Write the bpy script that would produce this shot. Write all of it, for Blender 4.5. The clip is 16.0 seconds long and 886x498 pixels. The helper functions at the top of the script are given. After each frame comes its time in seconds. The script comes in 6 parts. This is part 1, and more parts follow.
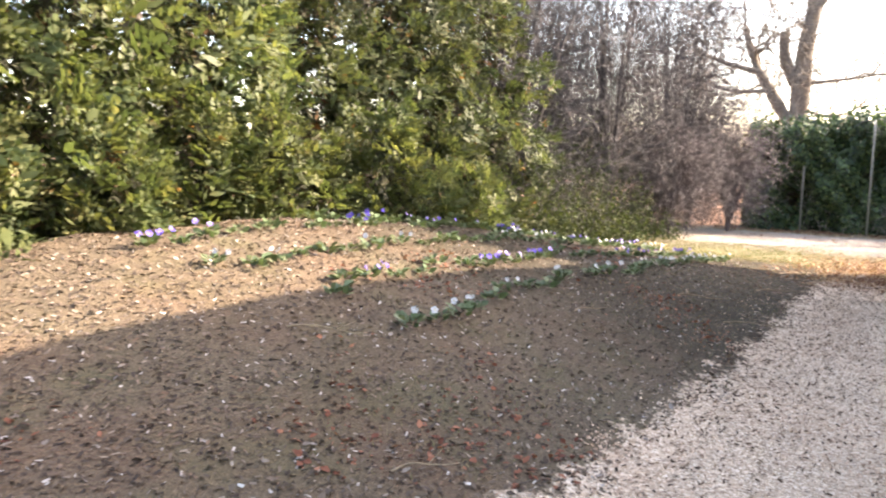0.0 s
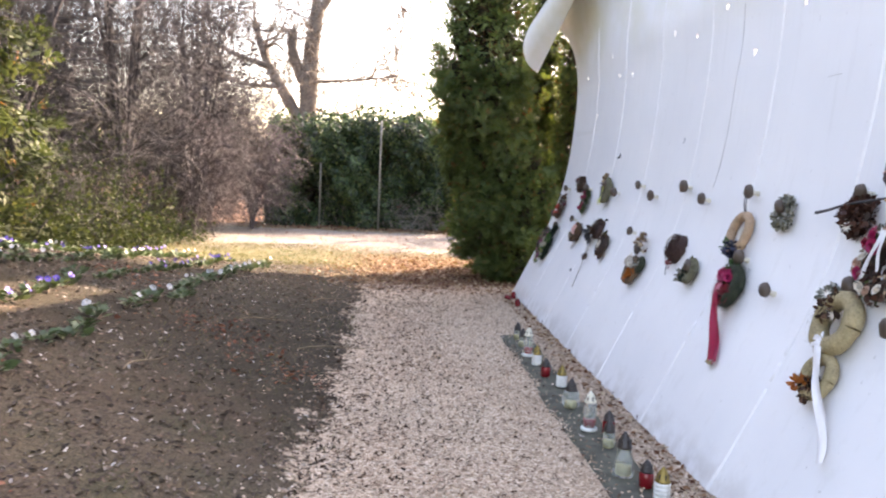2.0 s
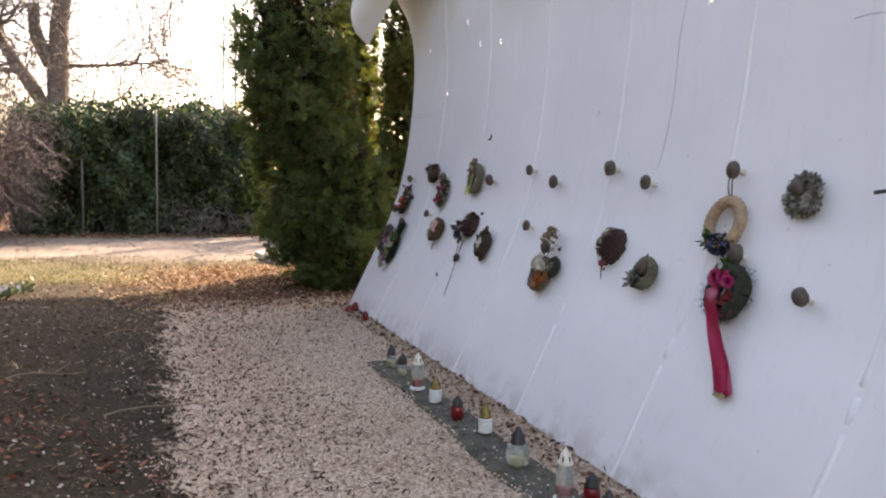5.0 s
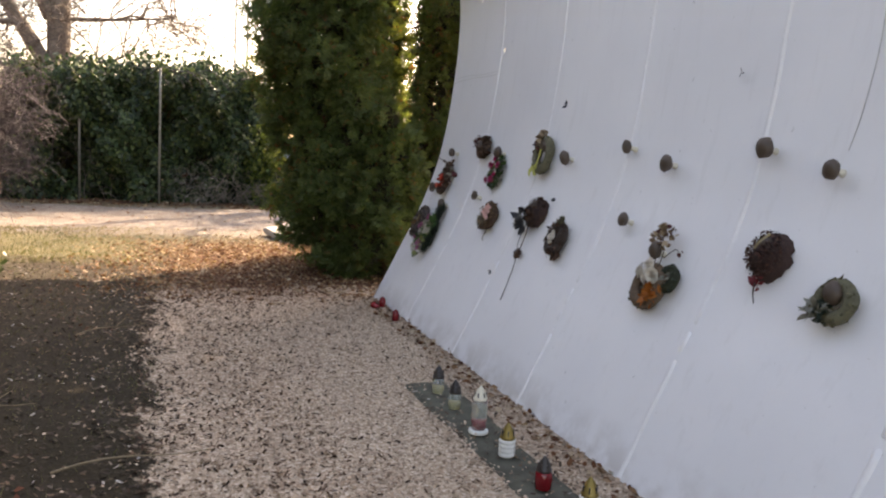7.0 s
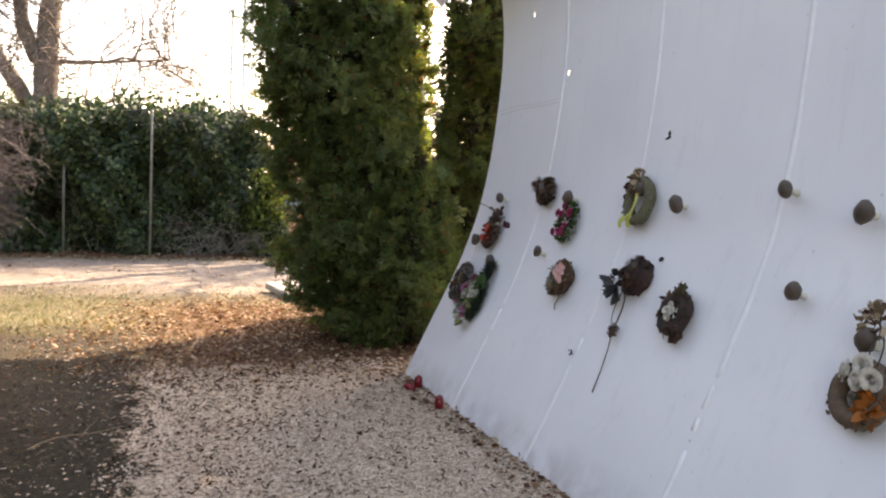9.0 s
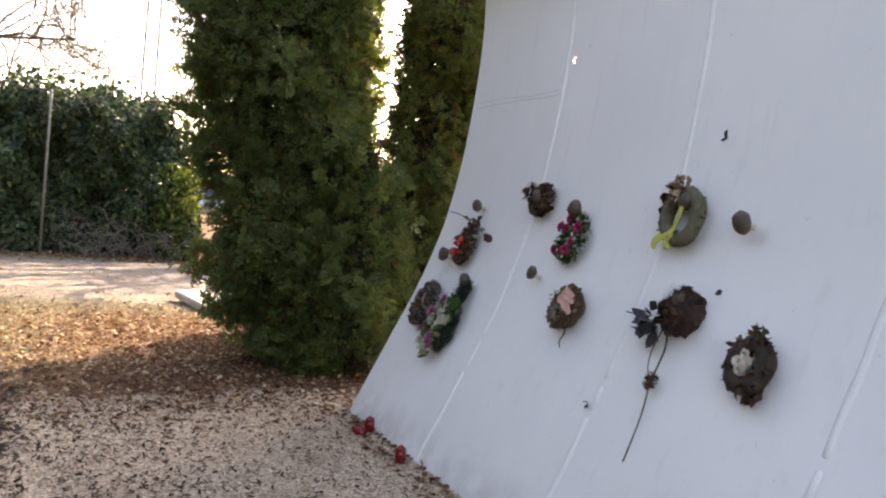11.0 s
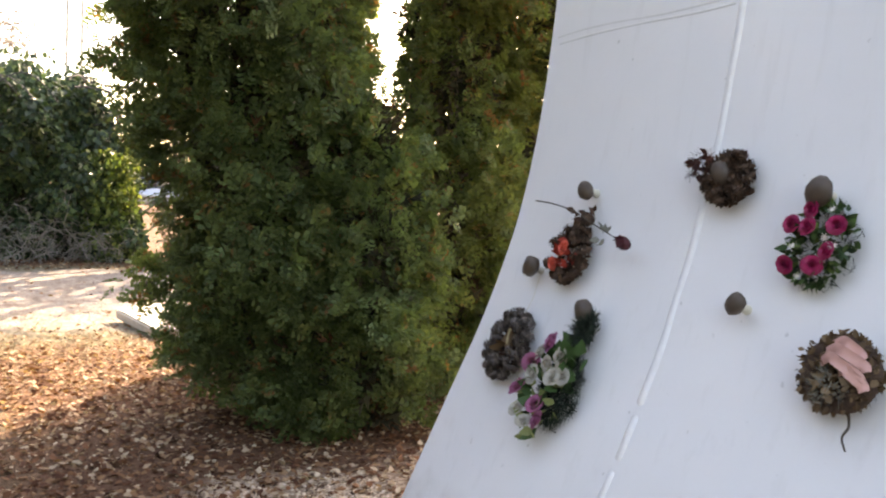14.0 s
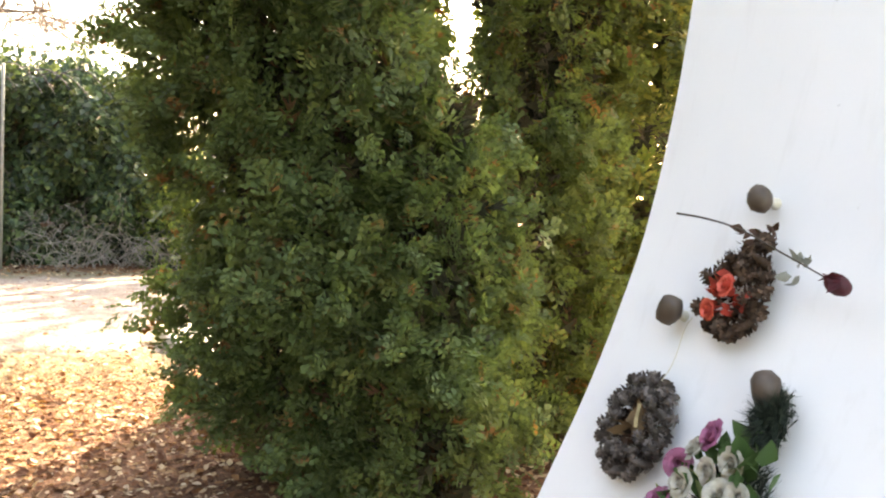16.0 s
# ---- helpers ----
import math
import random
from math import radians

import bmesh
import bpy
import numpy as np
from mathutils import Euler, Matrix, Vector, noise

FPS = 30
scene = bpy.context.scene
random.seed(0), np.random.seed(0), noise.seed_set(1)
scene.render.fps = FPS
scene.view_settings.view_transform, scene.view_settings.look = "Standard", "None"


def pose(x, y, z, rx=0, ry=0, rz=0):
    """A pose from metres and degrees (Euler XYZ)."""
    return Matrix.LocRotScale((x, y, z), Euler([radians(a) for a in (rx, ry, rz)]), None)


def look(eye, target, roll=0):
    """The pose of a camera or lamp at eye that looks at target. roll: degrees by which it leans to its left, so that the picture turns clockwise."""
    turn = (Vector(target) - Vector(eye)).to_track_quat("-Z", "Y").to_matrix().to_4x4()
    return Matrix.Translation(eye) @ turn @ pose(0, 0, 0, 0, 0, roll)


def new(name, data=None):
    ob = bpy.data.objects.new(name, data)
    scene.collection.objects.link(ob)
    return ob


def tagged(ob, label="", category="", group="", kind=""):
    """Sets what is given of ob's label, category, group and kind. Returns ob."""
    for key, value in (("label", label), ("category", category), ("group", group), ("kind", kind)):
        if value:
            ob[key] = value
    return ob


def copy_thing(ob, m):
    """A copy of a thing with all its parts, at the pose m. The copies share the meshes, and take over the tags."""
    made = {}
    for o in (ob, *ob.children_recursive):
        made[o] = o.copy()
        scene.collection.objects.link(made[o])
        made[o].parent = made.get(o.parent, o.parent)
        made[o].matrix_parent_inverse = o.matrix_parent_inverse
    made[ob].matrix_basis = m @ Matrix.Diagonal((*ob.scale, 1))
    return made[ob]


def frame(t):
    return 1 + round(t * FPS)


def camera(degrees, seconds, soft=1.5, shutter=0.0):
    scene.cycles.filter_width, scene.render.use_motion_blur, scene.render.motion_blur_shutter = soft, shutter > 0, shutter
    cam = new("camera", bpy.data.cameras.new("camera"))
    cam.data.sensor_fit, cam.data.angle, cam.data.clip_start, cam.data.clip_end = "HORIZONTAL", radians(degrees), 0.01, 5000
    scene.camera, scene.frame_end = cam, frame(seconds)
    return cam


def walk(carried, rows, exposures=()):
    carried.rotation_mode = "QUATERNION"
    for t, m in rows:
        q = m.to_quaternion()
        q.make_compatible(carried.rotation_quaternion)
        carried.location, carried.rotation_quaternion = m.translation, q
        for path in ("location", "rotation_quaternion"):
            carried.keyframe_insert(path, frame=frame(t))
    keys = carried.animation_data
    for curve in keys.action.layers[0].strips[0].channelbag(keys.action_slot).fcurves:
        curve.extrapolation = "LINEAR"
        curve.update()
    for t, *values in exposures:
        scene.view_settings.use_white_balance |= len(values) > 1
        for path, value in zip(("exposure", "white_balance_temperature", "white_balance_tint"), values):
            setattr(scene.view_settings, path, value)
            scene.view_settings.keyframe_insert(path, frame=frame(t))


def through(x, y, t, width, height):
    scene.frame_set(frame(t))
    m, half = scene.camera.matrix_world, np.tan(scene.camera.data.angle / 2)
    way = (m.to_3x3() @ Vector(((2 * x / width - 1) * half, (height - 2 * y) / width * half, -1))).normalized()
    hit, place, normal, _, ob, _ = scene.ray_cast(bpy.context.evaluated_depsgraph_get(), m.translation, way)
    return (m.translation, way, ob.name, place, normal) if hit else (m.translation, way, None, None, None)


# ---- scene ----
cam = camera(58.8, 16.0, soft=2.1, shutter=0.2)
PATH = [
    (0, (-0.799, -10.665, 1.388), (-1.827, -8.963, 1.173), 1.5),
    (0.5, (-1.056, -10.42, 1.417), (-1.786, -8.57, 1.207), 1.6),
    (1, (-1.223, -10.03, 1.379), (-1.641, -8.08, 1.22), 3.7),
    (1.5, (-1.347, -9.758, 1.39), (-1.53, -7.775, 1.202), 5.4),
    (2, (-1.548, -9.431, 1.434), (-1.407, -7.445, 1.243), 2.6),
    (2.1, (-1.561, -9.384, 1.442), (-1.38, -7.402, 1.249), 3.0),
    (2.5, (-1.655, -9.121, 1.41), (-1.377, -7.15, 1.218), 2.2),
    (3, (-1.742, -8.83, 1.484), (-1.468, -6.85, 1.411), 1.8),
    (3.5, (-1.877, -8.639, 1.446), (-1.341, -6.713, 1.382), 1.2),
    (4, (-1.96, -8.462, 1.417), (-1.209, -6.614, 1.271), 2.4),
    (4.2, (-1.972, -8.374, 1.396), (-1.296, -6.497, 1.247), 1.4),
    (6.3, (-1.894, -7.049, 1.331), (-1.14, -5.211, 1.1), 1.0),
    (6.5, (-1.857, -6.93, 1.334), (-1.158, -5.067, 1.132), 1.3),
    (7, (-1.843, -6.633, 1.329), (-1.157, -4.77, 1.084), 3.3),
    (7.5, (-1.915, -6.374, 1.328), (-1.066, -4.573, 1.136), 2.8),
    (8, (-1.827, -6.012, 1.289), (-1.061, -4.175, 1.096), 1.8),
    (8.5, (-1.754, -5.71, 1.32), (-1.182, -3.801, 1.148), 1.9),
    (9, (-1.783, -5.383, 1.333), (-1.086, -3.513, 1.195), 2.5),
    (9.2, (-1.799, -5.277, 1.336), (-1.055, -3.424, 1.211), 3.6),
    (11.3, (-1.736, -4.147, 1.257), (-0.829, -2.367, 1.163), 5.6),
    (11.5, (-1.765, -3.974, 1.292), (-0.902, -2.175, 1.161), 4.9),
    (12, (-1.614, -3.735, 1.294), (-0.87, -1.883, 1.16), 4.9),
    (12.5, (-1.615, -3.422, 1.325), (-0.716, -1.644, 1.147), 5.4),
    (13, (-1.596, -3.135, 1.35), (-0.535, -1.44, 1.333), 3.0),
    (13.5, (-1.513, -2.843, 1.328), (-0.525, -1.105, 1.293), 3.9),
    (14, (-1.47, -2.639, 1.294), (-0.45, -0.925, 1.15), 2.9),
    (14.5, (-1.382, -2.372, 1.286), (-0.333, -0.669, 1.248), 4.7),
    (15, (-1.188, -2.162, 1.4), (-0.254, -0.406, 1.194), 3.9),
    (15.5, (-1.093, -1.937, 1.333), (-0.188, -0.158, 1.2), 1.4),
    (16, (-1.055, -1.784, 1.301), (-0.188, 0.013, 1.157), 3.2),
]
walk(cam, [(t, look(eye, target, roll)) for t, eye, target, roll in PATH],
     [(0, 3.10, 7800, 18), (1.5, 3.22, 8100, 22), (2, 2.97, 8150, 23), (2.5, 2.77, 8200, 24), (3, 2.62, 8200, 25), (3.5, 2.60, 8250, 26), (4, 2.38, 8400, 26), (6.5, 2.28, 9200, 22), (7, 2.26, 9300, 22), (8, 2.29, 9200, 21), (8.5, 2.20, 9100, 21), (9, 2.44, 9000, 21), (11.5, 2.47, 8800, 20), (12.5, 2.76, 8800, 20), (14.5, 3.08, 9400, 18), (16, 3.74, 10200, 16)])

# ---- world, sun ----
SUN_AZ, SUN_EL = math.atan2(0.74, 0.67), radians(31)
world = bpy.data.worlds.new("world")
scene.world = world
world.use_nodes = True
wn = world.node_tree.nodes
sky = wn.new("ShaderNodeTexSky")
sky.sky_type, sky.sun_disc, sky.sun_elevation, sky.sun_rotation = "NISHITA", False, SUN_EL, SUN_AZ
sky.air_density, sky.dust_density, sky.ozone_density = 1.0, 2.5, 1.0
wn["Background"].inputs["Strength"].default_value = 0.15
world.node_tree.links.new(sky.outputs[0], wn["Background"].inputs["Color"])
sun = new("sun", bpy.data.lights.new("sun", "SUN"))
sun.data.energy, sun.data.angle, sun.data.color = 3.5, radians(0.53), (1.0, 0.93, 0.82)
sun_to = Vector((math.sin(SUN_AZ) * math.cos(SUN_EL), math.cos(SUN_AZ) * math.cos(SUN_EL), math.sin(SUN_EL)))
sun.matrix_world = look(sun_to * 60, (0, 0, 0))


# ---- materials ----
class Nodes:
    """A short way to write node trees."""

    def __init__(self, name):
        self.m = bpy.data.materials.new(name)
        self.m.use_nodes = True
        self.t = self.m.node_tree
        self.b = self.t.nodes["Principled BSDF"]

    def add(self, kind, props=None, **ins):
        n = self.t.nodes.new(kind)
        for k, v in (props or {}).items():
            setattr(n, k, v)
        for k, v in ins.items():
            self.put(n, k.replace("_", " "), v)
        return n

    def put(self, n, k, v):
        s = n.inputs[int(k)] if k.isdigit() else n.inputs[k]
        if isinstance(v, bpy.types.NodeSocket):
            self.t.links.new(v, s)
        else:
            s.default_value = v

    def coord(self):
        return self.add("ShaderNodeTexCoord").outputs["Object"]

    def noise(self, scale, detail=4, rough=0.55, at=None):
        n = self.add("ShaderNodeTexNoise", None, Scale=scale, Detail=detail, Roughness=rough)
        self.t.links.new(at or self.coord(), n.inputs["Vector"])
        return n.outputs["Fac"]

    def voronoi(self, scale, feature="F1", out="Color", at=None):
        n = self.add("ShaderNodeTexVoronoi", {"feature": feature}, Scale=scale)
        self.t.links.new(at or self.coord(), n.inputs["Vector"])
        return n.outputs[out]

    def ramp(self, fac, *stops):
        n = self.add("ShaderNodeValToRGB", None, Fac=fac)
        e = n.color_ramp.elements
        while len(e) < len(stops):
            e.new(0.5)
        for el, (p, c) in zip(e, stops):
            el.position = p
            el.color = (*c, 1) if isinstance(c, tuple) else (c, c, c, 1)
        return n.outputs["Color"]

    def mix(self, fac, a, b, blend="MIX"):
        n = self.t.nodes.new("ShaderNodeMix")
        n.data_type, n.blend_type = "RGBA", blend
        for k, v in ((0, fac), (6, a), (7, b)):
            if isinstance(v, bpy.types.NodeSocket):
                self.t.links.new(v, n.inputs[k])
            else:
                n.inputs[k].default_value = v if k == 0 else ((*v, 1) if len(v) == 3 else v)
        return n.outputs[2]

    def math(self, op, a, b=0.0):
        n = self.t.nodes.new("ShaderNodeMath")
        n.operation = op
        for i, v in enumerate((a, b)):
            if isinstance(v, bpy.types.NodeSocket):
                self.t.links.new(v, n.inputs[i])
            else:
                n.inputs[i].default_value = v
        return n.outputs[0]

    def bump(self, height, strength=0.3, dist=0.01):
        n = self.add("ShaderNodeBump", None, Strength=strength, Distance=dist, Height=height)
        self.t.links.new(n.outputs[0], self.b.inputs["Normal"])

    def done(self, color=None, rough=0.6, metal=0.0, **more):
        if color is not None:
            self.put(self.b, "Base Color", (*color, 1) if isinstance(color, tuple) and len(color) == 3 else color)
        self.put(self.b, "Roughness", rough)
        self.put(self.b, "Metallic", metal)
        for k, v in more.items():
            self.put(self.b, k.replace("_", " "), v)
        return self.m


def plain(name, c, rough=0.6, vary=0.25, scale=40, metal=0.0, bump=0.15, **more):
    """One colour with grain and blotches at two scales."""
    n = Nodes(name)
    dark = tuple(v * (1 - vary) for v in c)
    lite = tuple(min(1, v * (1 + vary)) for v in c)
    col = n.ramp(n.noise(scale), (0.3, dark), (0.7, lite))
    col = n.mix(0.35, col, n.ramp(n.noise(scale * 0.17, 2), (0.35, dark), (0.65, lite)))
    if bump:
        n.bump(n.noise(scale * 3), bump, 0.004)
    return n.done(col, rough, metal, **more)


def leafy(name, stops, rough=0.55, through=0.35, tint=(1.0, 1.0, 0.6), brown=0.0, patch=3.1, clump=0.0):
    """Leaves: each island has its own shade, and some light passes through."""
    n = Nodes(name)
    g = n.add("ShaderNodeNewGeometry")
    tone = g.outputs["Random Per Island"]
    if clump:
        soft = n.math("ADD", n.math("MULTIPLY", n.math("SUBTRACT", n.noise(clump, 3), 0.5), 2.4), 0.5)
        tone = n.math("ADD", n.math("MULTIPLY", tone, 0.4), n.math("MULTIPLY", soft, 0.6))
    col = n.ramp(tone, *stops)
    col = n.mix(n.ramp(n.noise(0.9, 3), (0.4, 0.0), (0.62, 0.55)), col, n.mix(1.0, col, (0.75, 0.62, 0.55), "MULTIPLY"))
    if brown:
        col = n.mix(n.ramp(n.noise(patch, 3, 0.6), (brown, 0.0), (brown + 0.06, 0.8)), col, (0.27, 0.105, 0.04))
    n.done(col, rough)
    n.put(n.b, "Specular IOR Level", 0.3)
    tr = n.add("ShaderNodeBsdfTranslucent", None, Color=n.mix(1.0, col, tint, "MULTIPLY"))
    mx = n.add("ShaderNodeMixShader", None)
    mx.inputs[0].default_value = through
    n.t.links.new(n.b.outputs[0], mx.inputs[1])
    n.t.links.new(tr.outputs[0], mx.inputs[2])
    n.t.links.new(mx.outputs[0], n.t.nodes["Material Output"].inputs["Surface"])
    return n.m


def glass(name, c=(0.9, 0.95, 0.93), rough=0.08):
    n = Nodes(name)
    return n.done(c, rough, 0.0, Transmission_Weight=0.85, IOR=1.45)


def ground_material():
    n = Nodes("ground_soil_gravel")
    co = n.coord()
    sep = n.add("ShaderNodeSeparateXYZ", None, Vector=co)
    x, y = sep.outputs[0], sep.outputs[1]
    wob = n.math("MULTIPLY", n.math("SUBTRACT", n.noise(2.2, 4), 0.5), 0.7)
    fine = n.math("MULTIPLY", n.math("SUBTRACT", n.noise(16, 3), 0.5), 0.45)
    wx, wy = n.math("ADD", x, n.math("ADD", wob, fine)), n.math("ADD", y, n.math("MULTIPLY", wob, 2.0))

    near = n.add("ShaderNodeMapRange", None, Value=y)
    near.inputs["From Min"].default_value, near.inputs["From Max"].default_value = -8.0, -4.8
    near.inputs["To Min"].default_value, near.inputs["To Max"].default_value = 0.26, 0.0
    lx = n.math("ADD", wx, near.outputs[0])

    def step(v, a, b):
        m = n.add("ShaderNodeMapRange", {"interpolation_type": "SMOOTHSTEP"}, Value=v)
        m.inputs["From Min"].default_value, m.inputs["From Max"].default_value = a, b
        return m.outputs[0]
    # crushed pale gravel
    cell = n.voronoi(75)
    peb = n.ramp(n.add("ShaderNodeSeparateColor", None, Color=cell).outputs[0], (0.0, (0.2060, 0.1421, 0.0990)), (0.25, (0.4532, 0.3381, 0.2430)), (0.7, (0.5974, 0.4655, 0.3465)), (1.0, (0.7622, 0.6370, 0.5040)))
    gravel = n.mix(n.ramp(n.noise(1.3, 4), (0.42, 0.0), (0.7, 0.35)), peb, (0.30, 0.24, 0.18))
    # bark mulch and dark earth
    mulch = n.ramp(n.noise(55, 5, 0.7), (0.3, (0.045, 0.034, 0.023)), (0.55, (0.113, 0.087, 0.058)), (0.75, (0.195, 0.155, 0.105)))
    mulch = n.mix(n.ramp(n.noise(0.8, 3), (0.45, 0.0), (0.7, 0.5)), mulch, (0.1200, 0.0684, 0.0446))
    mulch = n.mix(n.ramp(n.noise(1.9, 4), (0.50, 0.0), (0.68, 0.45)), mulch, (0.078, 0.074, 0.036))
    # mossy soil towards the trees, darkened further so its colour carries the shade there
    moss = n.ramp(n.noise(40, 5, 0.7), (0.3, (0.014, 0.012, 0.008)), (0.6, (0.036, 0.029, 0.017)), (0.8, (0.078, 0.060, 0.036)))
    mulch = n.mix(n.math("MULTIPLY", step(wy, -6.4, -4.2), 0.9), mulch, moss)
    # fallen leaves and thin grass
    leaf = n.ramp(n.noise(38, 5, 0.75), (0.3, (0.045, 0.019, 0.011)), (0.5, (0.125, 0.060, 0.034)), (0.72, (0.215, 0.140, 0.088)))
    grass = n.ramp(n.noise(30, 5, 0.7), (0.3, (0.0510, 0.0585, 0.0240)), (0.55, (0.165, 0.150, 0.092)), (0.75, (0.30, 0.26, 0.19)))
    base = n.mix(step(wy, 9.0, 10.0), grass, leaf)
    base = n.mix(n.math("MULTIPLY", step(wx, -2.6, -0.9), step(n.math("MULTIPLY", wy, -1.0), -4.6, -3.0)), base, leaf)
    path = n.math("MULTIPLY", step(wy, 3.9, 5.0), step(n.math("MULTIPLY", wy, -1.0), -9.3, -8.5))
    path = n.math("MULTIPLY", path, step(wx, -6.5, -4.4))
    base = n.mix(path, base, n.mix(n.ramp(n.noise(7, 5), (0.42, 0.02), (0.66, 0.5)), n.mix(1.0, gravel, (0.52, 0.61, 0.73), "MULTIPLY"), leaf))
    bed = n.math("MULTIPLY", step(n.math("MULTIPLY", lx, -1.0), 1.80, 1.90), step(n.math("MULTIPLY", wy, -1.0), -2.6, -1.4))
    base = n.mix(bed, base, mulch)
    lane = n.math("MULTIPLY", step(lx, -1.90, -1.80), step(n.math("MULTIPLY", wy, -1.0), -0.75, -0.25))
    lane = n.math("MULTIPLY", lane, step(n.math("MULTIPLY", wx, -1.0), -1.4, -0.9))
    base = n.mix(lane, base, gravel)
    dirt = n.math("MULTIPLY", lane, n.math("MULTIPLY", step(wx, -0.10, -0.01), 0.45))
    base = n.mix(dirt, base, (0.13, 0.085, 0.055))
    n.bump(n.math("ADD", n.voronoi(75, "F1", "Distance"), n.noise(50, 5, 0.7)), 0.6, 0.012)
    return n.done(base, 0.95, 0.0, Specular_IOR_Level=0.2)


def wall_material():
    n = Nodes("white_painted_shell")
    soft = n.ramp(n.noise(1.1, 3), (0.35, (0.74, 0.74, 0.745)), (0.7, (0.81, 0.805, 0.80)))
    co = n.coord()
    st = n.add("ShaderNodeMapping", None, Vector=co, Scale=(9.0, 9.0, 0.7))
    streak = n.ramp(n.noise(2.0, 4, 0.6, st.outputs[0]), (0.56, 0.0), (0.8, 0.22))
    col = n.mix(streak, soft, (0.52, 0.51, 0.48))
    spots = n.ramp(n.noise(26, 2, 0.5), (0.73, 0.0), (0.78, 0.45))
    col = n.mix(spots, col, (0.42, 0.41, 0.39))
    z = n.add("ShaderNodeSeparateXYZ", None, Vector=co).outputs[2]
    splash = n.math("MULTIPLY", n.ramp(z, (0.0, 0.5), (0.2, 0.0)), n.ramp(n.noise(7, 4), (0.4, 0.0), (0.62, 1.0)))
    col = n.mix(splash, col, (0.36, 0.32, 0.27))
    high = n.add("ShaderNodeMapRange", {"interpolation_type": "SMOOTHSTEP"}, Value=z)
    high.inputs["From Min"].default_value, high.inputs["From Max"].default_value = 2.35, 3.2
    algae = n.math("MULTIPLY", high.outputs[0], n.ramp(n.noise(1.7, 4), (0.38, 0.1), (0.62, 0.6)))
    col = n.mix(algae, col, (0.56, 0.54, 0.36))
    n.bump(n.noise(14, 3), 0.12, 0.006)
    return n.done(col, 0.42)


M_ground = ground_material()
M_wall = wall_material()
M_seam = plain("seam_paint", (0.785, 0.78, 0.775), 0.45, 0.05)
M_stone = plain("brown_glazed_clay", (0.075, 0.052, 0.038), 0.5, 0.3, 30)
M_peg = plain("pale_peg", (0.62, 0.58, 0.47), 0.55, 0.15)
M_bark = plain("grey_bark", (0.15, 0.125, 0.105), 0.9, 0.5, 18, bump=0.8)
M_twig = plain("twig_bark", (0.052, 0.048, 0.052), 0.85, 0.35, 30)
M_twig_red = plain("reddish_twig", (0.072, 0.059, 0.064), 0.8, 0.35, 30)
# dead sprays; the near-black tones put the shade between outer leaves into colour
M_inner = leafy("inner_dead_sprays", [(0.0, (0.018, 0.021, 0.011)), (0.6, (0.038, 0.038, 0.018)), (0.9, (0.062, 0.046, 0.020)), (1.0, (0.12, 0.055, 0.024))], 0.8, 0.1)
M_thuja = leafy("arborvitae_green", [(0.0, (0.060, 0.097, 0.043)), (0.45, (0.104, 0.159, 0.060)), (0.8, (0.156, 0.216, 0.074)), (1.0, (0.235, 0.268, 0.090))], 0.55, 0.5, brown=0.612, patch=8.0, clump=6.0)
# lighter, yellower copies of arborvitae_green: sunlight on the trees put into the colour
M_thuja_part_lit = leafy("arborvitae_light_green", [(0.0, (0.060, 0.090, 0.034)), (0.45, (0.104, 0.150, 0.048)), (0.8, (0.150, 0.196, 0.057)), (1.0, (0.215, 0.235, 0.070))], 0.55, 0.56, brown=0.605, patch=8.0, clump=6.0)
M_thuja_sun = leafy("arborvitae_yellow_green", [(0.0, (0.0645, 0.1028, 0.0368)), (0.45, (0.1290, 0.1714, 0.0525)), (0.8, (0.2016, 0.2313, 0.0630)), (1.0, (0.2661, 0.2656, 0.0840))], 0.55, 0.6, brown=0.70)
M_gold = leafy("golden_conifer", [(0.0, (0.030, 0.050, 0.022)), (0.4, (0.078, 0.108, 0.044)), (0.75, (0.140, 0.162, 0.066)), (0.95, (0.205, 0.200, 0.084)), (1.0, (0.225, 0.160, 0.075))], 0.55, 0.45, brown=0.66, clump=3.2)
# olive tone, also dimmed in colour for the shade on the middle trees
M_olive_dim = leafy("olive_conifer", [(0.0, (0.024, 0.038, 0.020)), (0.45, (0.056, 0.076, 0.036)), (0.8, (0.094, 0.112, 0.052)), (1.0, (0.138, 0.136, 0.066))], 0.6, 0.4, brown=0.66, clump=3.2)
M_ivy = leafy("ivy_green", [(0.0, (0.017, 0.035, 0.017)), (0.5, (0.037, 0.069, 0.030)), (0.85, (0.080, 0.128, 0.050)), (1.0, (0.155, 0.205, 0.082))], 0.34, 0.2)
M_shrub = leafy("olive_shrub_leaf", [(0.0, (0.022, 0.036, 0.016)), (0.6, (0.046, 0.066, 0.028)), (1.0, (0.085, 0.100, 0.046))], 0.8, 0.35)


# ---- mesh tools ----
def part(name, bm, material, parent=None, label="", smooth=False):
    me = bpy.data.meshes.new(name)
    if smooth:
        for f in bm.faces:
            f.smooth = True
    bm.to_mesh(me)
    bm.free()
    me.materials.append(material)
    ob = new(name, me)
    if parent is not None:
        ob.parent = parent
    return tagged(ob, label)


def empty(name, m=None, **tags):
    ob = new(name)
    ob.empty_display_size = 0.05
    if m is not None:
        ob.matrix_world = m
    return tagged(ob, **tags)


